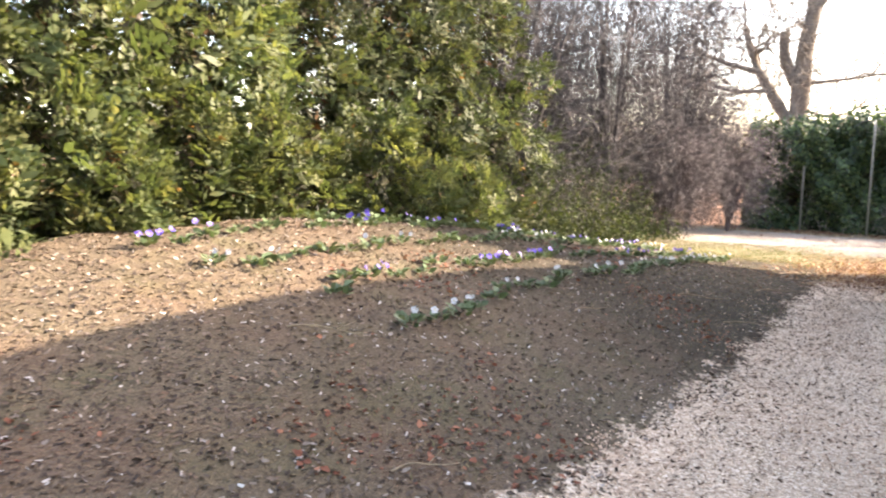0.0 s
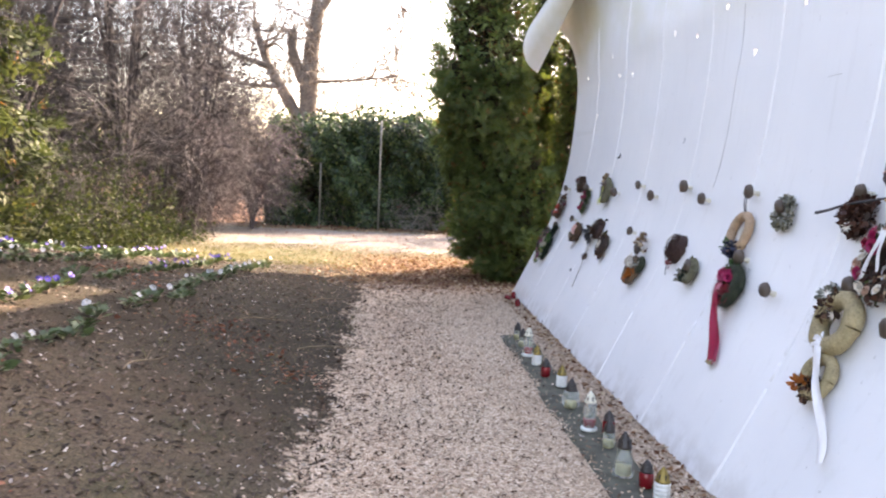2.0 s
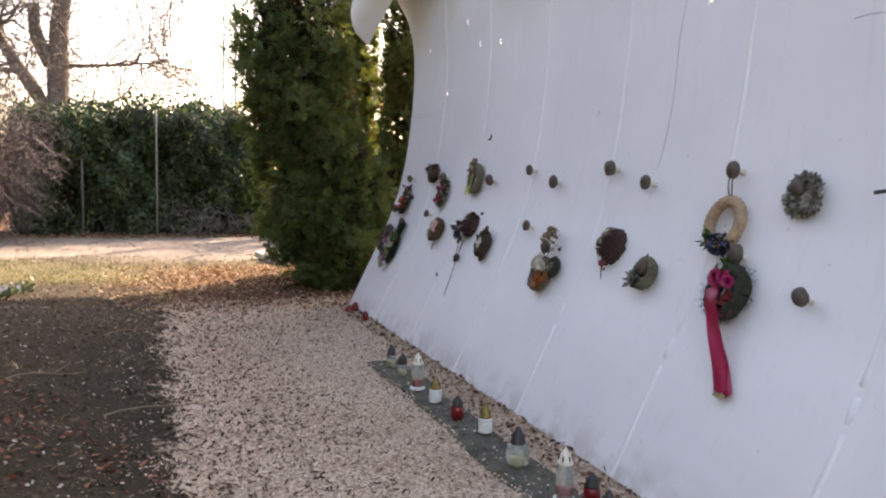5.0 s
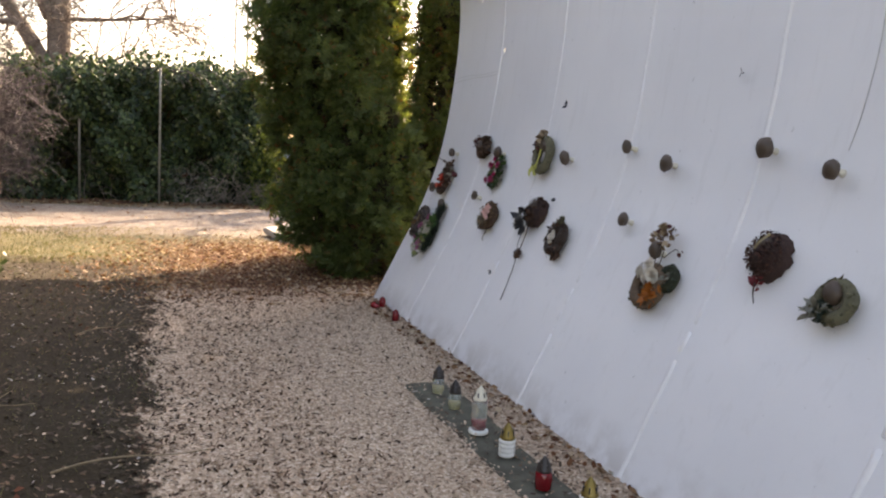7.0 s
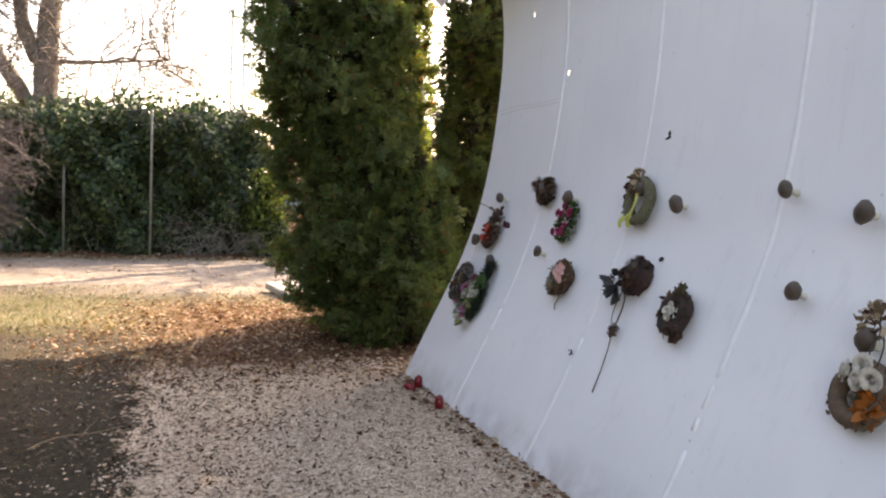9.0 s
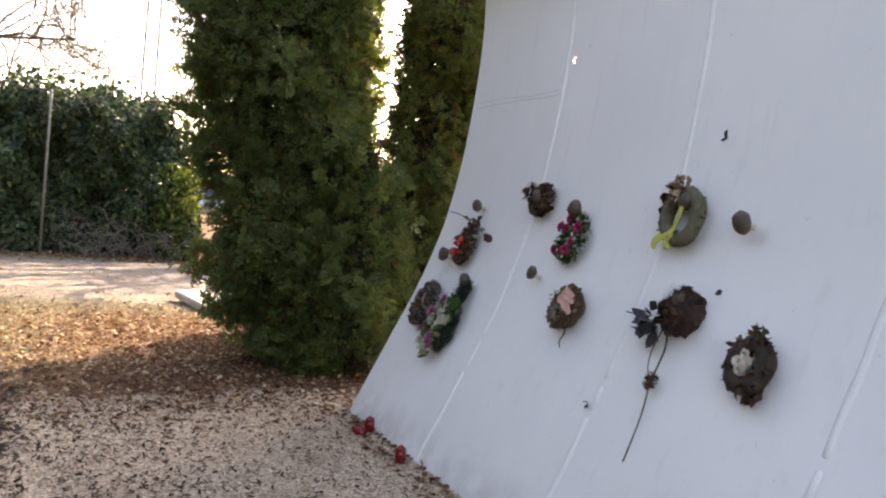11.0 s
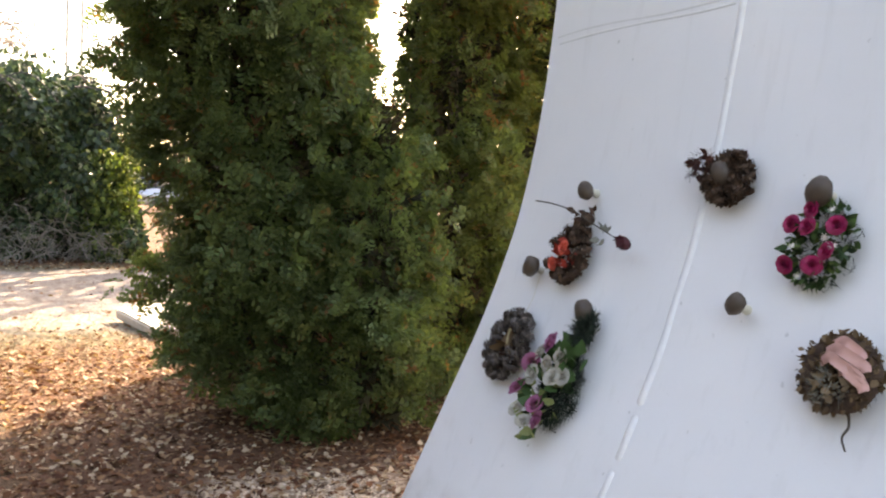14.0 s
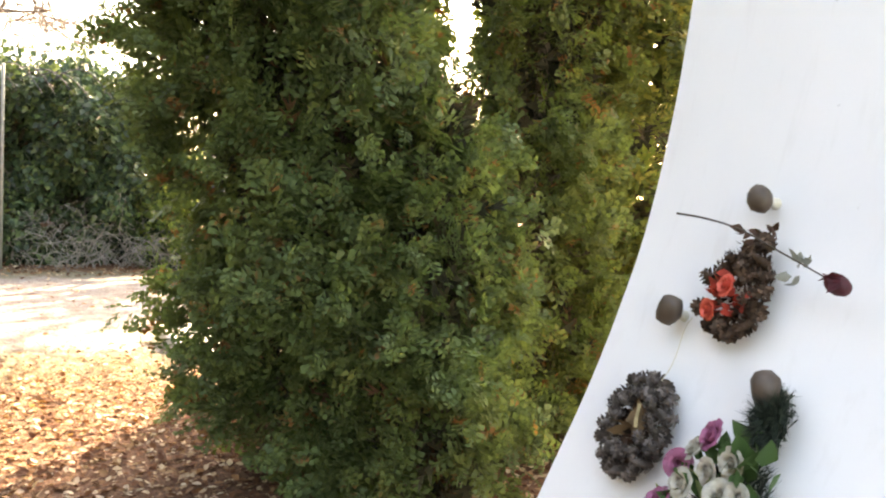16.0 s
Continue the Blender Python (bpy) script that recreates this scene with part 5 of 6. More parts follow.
def rose_arrays(rng, petals=(3, 5, 7, 8)):
    """A full rose, one across, facing +z: wrapped petals round a closed heart."""
    V, T = [(0, 0, -0.03)], []
    for ring, n in enumerate(petals):
        a0 = np.arange(n) * 2 * np.pi / n + ring * 0.9 + 0.15 * rng.normal(size=n)
        R0, R1, top = ((0.05, 0.10, 0.34), (0.10, 0.21, 0.36), (0.16, 0.35, 0.30), (0.20, 0.50, 0.17))[ring]
        for a in a0:
            v, f = [], []
            wide = (1.3, 0.95, 0.72, 0.62)[ring]
            for i in range(4):
                u = i / 3
                for k in range(5):
                    b = a + wide * (k - 2) / 2 * (0.6 + 0.4 * math.sin(math.pi * (0.25 + 0.6 * u)))
                    edge_drop = 0.06 * abs(k - 2) ** 2 / 4
                    r = R0 + (R1 - R0) * (u ** 0.7 if ring < 2 else u ** 1.2)
                    v.append((r * math.cos(b), r * math.sin(b), top * math.sin(u * 1.7) - edge_drop * u + 0.01 * rng.normal()))
            for i in range(3):
                for k in range(4):
                    q = i * 5 + k
                    f += [(q, q + 1, q + 6), (q, q + 6, q + 5)]
            s = len(V)
            V += v
            T += [(p + s, q + s, r + s) for p, q, r in f] + [(0, s + k, s + k + 1) for k in range(4)]
    return np.array(V), np.array(T)


ROSE = rose_arrays(np.random.default_rng(4))
STAR = (np.concatenate([[(0, 0, 0)], [(math.cos(k * math.pi / 8) * (0.5 if k % 2 == 0 else 0.16), math.sin(k * math.pi / 8) * (0.5 if k % 2 == 0 else 0.16), 0.12 if k % 2 == 0 else 0.03) for k in range(16)]]), np.array([(0, 1 + k, 1 + (k + 1) % 16) for k in range(16)]))


class Wreath:
    """A wreath hung on the wall, built in the face's own frame."""

    def __init__(self, y, z, label, seed, name="wreath", category="wreath"):
        self.ob = empty(name, on_wall(y, z, 0.012), label=label, category=category)
        self.rng = np.random.default_rng(seed)

    def add(self, name, vf, material, label=""):
        return tagged(tri_mesh(name, vf[0], vf[1], material, self.ob), label)

    def ring(self, R, r, material, name="ring", squash=1.0, twist=0, c=(0, 0), label=""):
        t = np.linspace(0, 2 * np.pi, 33)
        if not twist:
            p = np.stack([c[0] + R * np.cos(t), c[1] + squash * R * np.sin(t), np.full(33, r)], -1)
            return self.add(name, tube(p, r * (1 + 0.06 * np.sin(5 * t)), 9), material, label)
        for k in range(twist):
            ph = 2 * np.pi * k / twist + 7 * t
            q = r * 0.62
            p = np.stack([c[0] + (R + q * np.cos(ph)) * np.cos(t), c[1] + squash * (R + q * np.cos(ph)) * np.sin(t), r + q * np.sin(ph)], -1)
            self.add("strand", tube(p, np.full(33, r * 0.5), 6), material, label)

    def leaves(self, name, n, R, material, size, c=(0, 0), squash=1.0, inner=0.0, zr=(0.0, 0.05), arc=(0, 2 * np.pi), label="", template=LEAF, out=0.7):
        g = self.rng
        a = g.uniform(*arc, n)
        rr = R * np.sqrt(g.uniform(inner ** 2, 1, n))
        top = zr[0] + (zr[1] - zr[0]) * g.random(n) * (np.sqrt(np.clip(1.15 - (rr / R) ** 2, 0.1, 1)) if inner == 0 else 1)
        P = np.stack([c[0] + rr * np.cos(a), c[1] + squash * rr * np.sin(a), top], -1)
        lift = 1.1 if inner == 0 else 0.5
        D = np.stack([0.8 * np.cos(a), 0.8 * squash * np.sin(a), lift + 0 * a], -1) + out * g.normal(size=(n, 3))
        D[:, 2] = np.where(rr > 0.75 * R, 0.35 * D[:, 2], D[:, 2])
        size = size * g.uniform(0.55, 1.15, n)
        P = P - unit(D) * (0.45 * size)[:, None] * [1, 1, 0.3]
        if n > 36:
            return tagged(self.add(name, spread(template, P, D, size, g), material, label), kind="stuff")
        for k in range(n):
            self.add(name, spread(template, P[k:k + 1], D[k:k + 1], size[k:k + 1], g), material, label)

    def dome(self, R, h, material, name="dome", c=(0, 0), squash=1.0, label="", bumps=0.05):
        g = self.rng
        v, f, nu, nv = [], [], 28, 9
        for i in range(nv):
            e = i / (nv - 1) * math.pi / 2
            for k in range(nu):
                b = 2 * math.pi * k / nu
                q = 1 + bumps * g.normal() + 0.03 * math.sin(3 * b + 1)
                v.append((c[0] + R * math.cos(e) * math.cos(b) * q, c[1] + squash * R * math.cos(e) * math.sin(b) * q, h * math.sin(e) * q - 0.01))
        for i in range(nv - 1):
            for k in range(nu):
                p, q = i * nu + k, i * nu + (k + 1) % nu
                f += [(p, q, q + nu), (p, q + nu, p + nu)]
        return self.add(name, (np.array(v), np.array(f)), material, label)

    def bloom(self, x, y, size, material, name="rose", z=0.05, template=None, label=""):
        g = self.rng
        d = unit(np.array([0.35 * g.normal(), 0.35 * g.normal(), 1.0]))
        s = unit(np.cross(d, g.normal(size=3)))
        u = np.cross(d, s)
        tv, tf = template or ROSE
        return self.add(name, ((tv[:, :1] * s + tv[:, 1:2] * u + tv[:, 2:] * d) * size + [x, y, z], tf), material, label)

    def cone(self, x, y, z, size, material, aim=None):
        g = self.rng
        d = unit(np.array(aim if aim is not None else g.normal(size=3) + [0, 0, 1.2], float))
        s = unit(np.cross(d, g.normal(size=3)))
        u = np.cross(d, s)
        tv = CONE[0]
        return self.add("pine_cone", ((tv[:, :1] * s + tv[:, 1:2] * u + tv[:, 2:] * d) * size + [x, y, z], CONE[1]), material)

    def stem(self, pts, r=0.004, material=None, name="stem", label=""):
        p = catmull(pts, 4)
        return self.add(name, tube(p, np.linspace(r, r * 0.6, len(p)), 5), material or M_stem, label)

    def ribbon(self, pts, w, material, label="", name="ribbon"):
        p = catmull(pts, 6)
        t = unit(np.gradient(p, axis=0))
        side = unit(np.cross(t, np.array([0, 0, 1.0]) + 0 * t))
        k = np.linspace(0, 1, len(p))
        cols = []
        for q in (-1, -0.4, 0.3, 1):
            cols.append(p + side * w / 2 * q + np.array([0, 0, 1.0]) * (0.10 * w * np.sin(9 * k + 2.5 * q))[:, None])
        V = np.concatenate([np.stack(cols, 1).reshape(-1, 3), np.stack(cols, 1).reshape(-1, 3) + [0, 0, -0.0015]])
        n, m = len(p), 4
        F = []
        for i in range(n - 1):
            for j in range(m - 1):
                a = i * m + j
                F += [(a, a + 1, a + m + 1), (a, a + m + 1, a + m)]
                b = a + n * m
                F += [(b, b + m + 1, b + 1), (b, b + m, b + m + 1)]
        return self.add(name, (V, np.array(F)), material, label)


def w_cone_rose():
    w = Wreath(-0.352, 1.082, "pine cone wreath with coral red roses on brown fabric", 1)
    for x, y in [(0.02, 0.10), (0.055, 0.085), (-0.02, 0.085), (0.075, 0.05), (0.082, 0.01), (0.085, -0.035), (0.07, -0.075), (0.035, -0.10), (0.0, -0.105), (0.03, 0.05), (0.05, -0.03), (-0.055, 0.055), (-0.08, 0.02), (-0.08, -0.055), (-0.04, -0.09), (0.05, 0.13), (0.01, 0.06)]:
        w.cone(x, y, 0.035, 0.062, M_cone)
    w.leaves("filling", 160, 0.085, M_brownleaf, 0.03, squash=1.2, zr=(0.0, 0.04), label="brown dry filling")
    w.leaves("red_fabric", 30, 0.07, M_redleaf, 0.05, c=(0.0, -0.015), zr=(0.03, 0.052), label="crumpled red fabric leaf")
    for x, y, s in [(0.005, 0.005, 0.062), (-0.03, -0.06, 0.058)]:
        w.bloom(x, y, s, M_coral, z=0.062)
    w.leaves("leaf", 14, 0.04, M_brownleaf, 0.035, c=(0.04, 0.14), zr=(0.02, 0.05))


M_redleaf = leafy("red_fabric_leaf", [(0.0, (0.20, 0.022, 0.016)), (0.6, (0.38, 0.045, 0.028)), (1.0, (0.52, 0.09, 0.05))], 0.6, 0.1)
w_cone_rose()


def w_dried_rose():
    w = Wreath(-0.365, 1.215, "dried dark red rose tucked across two knobs", 2, "dried_rose", "flower")
    w.stem([(-0.235, 0.035, 0.09), (-0.12, 0.025, 0.095), (0.0, 0.005, 0.09), (0.12, -0.035, 0.085), (0.21, -0.065, 0.08), (0.27, -0.085, 0.075)], 0.003)
    bud = part("bud", lathe([(0.006, -0.036), (0.020, -0.028), (0.027, -0.010), (0.026, 0.010), (0.019, 0.027), (0.010, 0.035), (0.002, 0.036)], 14), M_bud, w.ob, "closed dark red bud", True)
    bud.location, bud.rotation_euler = (0.29, -0.093, 0.07), (0, 0.2, -1.9)
    bud.rotation_euler = (1.5708, 0.0, -1.9 + 3.1416)
    bud.scale = (0.85, 0.85, 0.85)
    for q in range(5):
        w.add("petal", (np.array([(0.262 + 0.02 * math.cos(q), -0.085 + 0.012 * math.sin(q), 0.085), (0.29, -0.12 + 0.012 * q, 0.098), (0.315, -0.10 + 0.006 * q, 0.09)]), np.array([(0, 1, 2)])), M_bud)
    w.leaves("leaf", 12, 0.04, M_silverleaf, 0.035, c=(0.17, -0.07), zr=(0.05, 0.08))
    w.leaves("leaf", 10, 0.03, M_brownleaf, 0.035, c=(0.0, 0.0), zr=(0.05, 0.08))


w_dried_rose()


def w_cone_ring():
    w = Wreath(-0.197, 0.706, "oval wreath of grey weathered pine cones around bark", 3)
    for k in range(17):
        a = 2 * math.pi * k / 17
        w.cone(0.10 * math.cos(a), 0.125 * math.sin(a), 0.032, 0.062, M_conegrey)
    for k in range(11):
        a = 2 * math.pi * k / 11 + 0.2
        w.cone(0.063 * math.cos(a), 0.085 * math.sin(a), 0.05, 0.05, M_conegrey)
    w.leaves("backing", 150, 0.085, M_brownleaf, 0.035, squash=1.25, zr=(0.0, 0.03), label="dark brown leaf backing")
    w.leaves("bark_piece", 7, 0.03, M_tanbark, 0.08, zr=(0.04, 0.05), squash=1.4, label="split brown bark")
    w.ribbon([(0.02, 0.05, 0.07), (0.035, 0.02, 0.075), (0.04, -0.01, 0.07)], 0.012, M_straw2, "pale strip", "strip")
    w.stem([(0.03, 0.10, 0.05), (0.05, 0.18, 0.05), (0.06, 0.27, 0.07), (0.085, 0.30, 0.085)], 0.0015, M_peg, "wire")


M_tanbark = leafy("split_bark", [(0.0, (0.07, 0.04, 0.02)), (1.0, (0.20, 0.13, 0.07))], 0.8, 0.0)
w_cone_ring()


M_faded = plain("faded_cream_petal", (0.44, 0.41, 0.34), 0.6, 0.2, 60)
M_oldpink = plain("weathered_pink_petal", (0.34, 0.10, 0.19), 0.65, 0.35, 60)
M_paleleaf = leafy("pale_artificial_leaf", [(0.0, (0.12, 0.16, 0.06)), (0.6, (0.26, 0.31, 0.13)), (1.0, (0.42, 0.44, 0.24))], 0.5, 0.2)


def w_bouquet():
    w = Wreath(-0.505, 0.608, "hanging bouquet of faded pink and cream roses with green leaves", 4, "rose_bouquet", "bouquet")
    w.ob.scale = (1.25, 1.28, 1.1)
    w.leaves("needle_backing", 2000, 0.080, M_needle, 0.042, c=(0.035, 0.01), squash=1.4, zr=(0.0, 0.035), template=BLADE, label="dark needle garland")
    w.leaves("leaf", 34, 0.10, M_greenleaf, 0.055, squash=1.4, zr=(0.03, 0.055))
    w.leaves("pale_leaf", 30, 0.095, M_paleleaf, 0.045, c=(0.0, -0.03), squash=1.3, zr=(0.04, 0.06), label="pale yellow-green leaf")
    for x, y, m, s in [(0.075, 0.04, M_faded, 0.05), (0.05, -0.09, M_oldpink, 0.055), (0.0, 0.06, M_faded, 0.055), (-0.02, 0.12, M_oldpink, 0.065), (0.04, 0.09, M_faded, 0.06), (-0.045, 0.085, M_faded, 0.055), (-0.075, 0.05, M_oldpink, 0.06), (0.04, 0.03, M_faded, 0.062), (-0.045, 0.02, M_faded, 0.06), (-0.08, -0.03, M_oldpink, 0.065), (0.015, -0.055, M_oldpink, 0.06), (-0.05, -0.085, M_faded, 0.055), (-0.005, -0.11, M_faded, 0.05)]:
        w.bloom(x, y, s, m, z=0.06)
    w.leaves("needle_cord", 1300, 0.035, M_needle, 0.045, c=(0.055, 0.178), squash=1.7, zr=(0.02, 0.06), template=BLADE, label="dark bristly garland end")
    w.leaves("leaf", 22, 0.06, M_greenleaf, 0.06, c=(0.07, 0.10), zr=(0.05, 0.07))


w_bouquet()


def w_cone_disc():
    w = Wreath(-0.965, 1.375, "round brown pine cone wreath with dried red-brown bloom", 5)
    for k in range(12):
        a = 2 * math.pi * k / 12
        w.cone(0.07 * math.cos(a) + 0.02, 0.07 * math.sin(a), 0.03, 0.06, M_cone)
    for k in range(7):
        a = 2 * math.pi * k / 7
        w.cone(0.042 * math.cos(a) + 0.02, 0.042 * math.sin(a), 0.045, 0.05, M_cone)
    w.leaves("backing", 140, 0.085, M_brownleaf, 0.03, c=(0.02, 0), zr=(0.0, 0.03))
    w.leaves("dried_bloom", 120, 0.055, M_brownleaf, 0.04, c=(-0.085, 0.035), zr=(0.03, 0.07), template=BLADE, label="spiky dried red-brown flower head")
    w.leaves("dried_petal", 40, 0.045, M_maroonleaf, 0.035, c=(-0.085, 0.035), zr=(0.03, 0.07))


w_cone_disc()


def w_crimson():
    w = Wreath(-1.33, 1.195, "oval green wreath with crimson roses and small white flowers", 6)
    w.ob.scale = (1.17, 1.05, 1.0)
    w.leaves("leaf", 260, 0.088, M_greenleaf, 0.034, squash=1.35, zr=(0.01, 0.05))
    w.leaves("backing", 500, 0.098, M_needle, 0.035, squash=1.3, zr=(0.0, 0.03), template=BLADE)
    for x, y in [(-0.02, 0.085), (-0.062, 0.04), (-0.02, 0.035), (0.05, 0.045), (-0.05, -0.07), (0.015, -0.065), (0.045, -0.025)]:
        w.bloom(x, y, 0.052, M_crimson)
    for x, y in [(0.03, 0.085), (-0.045, -0.02), (0.055, -0.01), (0.03, 0.01), (-0.01, -0.1)]:
        w.bloom(x, y, 0.030, M_cream, "white_flower", template=STAR, z=0.055)


w_crimson()


M_strawdome = plain("brown_straw_dome", (0.070, 0.038, 0.024), 0.85, 0.55, 120, bump=0.9)
M_leafdome = plain("brown_leaf_dome", (0.040, 0.018, 0.014), 0.8, 0.5, 90, bump=0.9)


def w_straw_ball():
    w = Wreath(-1.495, 0.88, "domed straw wreath with pink ribbon and dried white bloom", 7)
    w.dome(0.086, 0.062, M_strawdome, label="brown straw dome")
    w.leaves("straw", 340, 0.082, M_tanbark, 0.024, zr=(0.03, 0.062), label="short brown straw", out=1.0)
    w.ring(0.076, 0.026, M_strawdome, "straw_rim")
    w.leaves("rim_straw", 420, 0.106, M_tanbark, 0.026, inner=0.66, zr=(0.01, 0.056), label="short brown straw rim", out=0.9)
    for q, (x0, y0, x1, y1, z1) in enumerate([(-0.035, 0.040, 0.075, 0.032, 0.078), (-0.040, 0.014, 0.070, 0.004, 0.084), (-0.020, 0.062, 0.055, 0.058, 0.068), (0.01, -0.004, 0.085, -0.014, 0.078)]):
        w.ribbon([(x0, y0, 0.058), (0.7 * x0 + 0.3 * x1, y0 + 0.012, z1), (0.4 * x0 + 0.6 * x1, y1 + 0.010, z1 + 0.010), (x1, y1 - 0.008, z1 - 0.004), (x1 + 0.010, y1 - 0.024, 0.075)], 0.027, M_pinkrib, "folded faded pink ribbon")
    w.leaves("dried_flower", 120, 0.050, M_silverleaf, 0.045, c=(0.0, -0.045), zr=(0.05, 0.085), template=BLADE, label="dried white flower head")
    w.leaves("dried_petal", 30, 0.042, M_tanleaf, 0.034, c=(0.0, -0.04), zr=(0.05, 0.082))
    w.leaves("dark_leaf", 34, 0.04, M_blackleaf, 0.035, c=(-0.06, -0.04), zr=(0.01, 0.05))
    w.stem([(0.04, -0.08, 0.02), (0.055, -0.12, 0.02), (0.05, -0.15, 0.025), (0.065, -0.18, 0.02)], 0.004)


w_straw_ball()


def w_yellow():
    w = Wreath(-2.01, 1.335, "mossy grey-green ring wreath with yellow ribbon and tan flowers", 8)
    w.ring(0.085, 0.030, M_mossring, squash=1.15)
    w.leaves("moss", 260, 0.118, M_moss, 0.022, inner=0.5, squash=1.12, zr=(0.02, 0.055))
    w.leaves("tan_flower", 70, 0.05, M_tanleaf, 0.04, c=(-0.03, 0.115), zr=(0.03, 0.07), template=LEAF)
    w.leaves("dark_leaf", 60, 0.05, M_maroonleaf, 0.04, c=(-0.08, 0.06), squash=1.5, zr=(0.03, 0.06))
    w.ribbon([(-0.095, -0.12, 0.05), (-0.05, -0.095, 0.06), (0.0, -0.07, 0.065), (0.02, -0.02, 0.07), (0.03, 0.03, 0.075)], 0.021, M_yelrib, "bright yellow ribbon")
    w.ribbon([(-0.01, -0.075, 0.06), (-0.02, -0.11, 0.06), (-0.015, -0.14, 0.05)], 0.03, M_yelrib, "bright yellow ribbon end")
    w.ribbon([(-0.06, -0.07, 0.055), (-0.09, -0.11, 0.055), (-0.10, -0.145, 0.05)], 0.028, M_yelrib, "bright yellow ribbon end")


M_mossring = plain("moss_bound_ring", (0.1054, 0.0990, 0.0600), 0.85, 0.4, 60, bump=0.5)
w_yellow()


def w_black():
    w = Wreath(-2.14, 0.97, "dark withered wreath with blackened leaves and long dry stem", 9)
    w.dome(0.095, 0.075, M_leafdome, c=(0.02, 0))
    w.leaves("bristle", 1000, 0.098, M_maroonblack, 0.024, c=(0.02, 0), zr=(0.03, 0.075), template=BLADE, label="dark brown bristly dome")
    w.leaves("backing", 120, 0.10, M_brownleaf, 0.045, c=(0.02, 0), zr=(0.0, 0.05))
    w.leaves("black_leaf", 34, 0.075, M_blackleaf, 0.070, c=(-0.070, -0.065), zr=(0.03, 0.07), label="large blackened leaf")
    w.leaves("grey_flower", 70, 0.04, M_silverleaf, 0.03, c=(-0.09, -0.05), zr=(0.05, 0.08), template=BLADE)
    w.leaves("russet_leaf", 16, 0.03, M_brownleaf, 0.05, c=(0.06, -0.04), zr=(0.06, 0.085))
    w.ribbon([(-0.02, 0.03, 0.08), (0.0, 0.075, 0.09), (0.03, 0.08, 0.09)], 0.012, M_whiterib, "white tie", "tie")
    w.stem([(0.0, -0.08, 0.03), (0.03, -0.15, 0.03), (0.025, -0.24, 0.025), (0.02, -0.29, 0.025), (0.04, -0.42, 0.02), (0.04, -0.60, 0.015)], 0.0045)
    w.stem([(-0.02, -0.09, 0.03), (-0.03, -0.17, 0.03), (-0.02, -0.23, 0.03), (0.01, -0.28, 0.03)], 0.003)
    w.stem([(-0.10, -0.05, 0.04), (-0.16, -0.055, 0.05), (-0.23, -0.055, 0.05)], 0.004)
    w.cone(0.02, -0.29, 0.025, 0.07, M_cone, (0.2, 1, 0))


M_maroonblack = leafy("withered_bristle", [(0.0, (0.010, 0.007, 0.006)), (0.6, (0.030, 0.018, 0.014)), (1.0, (0.075, 0.045, 0.03))], 0.8, 0.05)
w_black()


def w_dark_ring():
    w = Wreath(-2.56, 0.845, "dark brown withered ring wreath with beige blooms", 10)
    w.ring(0.062, 0.032, M_darkring, squash=1.2)
    w.leaves("leaf", 220, 0.092, M_brownleaf, 0.034, squash=1.2, inner=0.4, zr=(0.02, 0.06))
    w.leaves("dark_leaf", 40, 0.05, M_moss, 0.035, c=(0.0, 0.09), zr=(0.03, 0.06))
    for x, y in [(-0.01, 0.03), (-0.03, 0.0), (0.01, 0.005), (-0.01, -0.025)]:
        w.bloom(x, y, 0.04, M_cream, "beige_flower", z=0.055)
    w.leaves("tail", 26, 0.03, M_brownleaf, 0.050, c=(0.045, -0.085), squash=1.3, zr=(0.01, 0.04))


M_darkring = plain("dark_bound_ring", (0.035, 0.022, 0.016), 0.85, 0.4, 60, bump=0.5)
w_dark_ring()


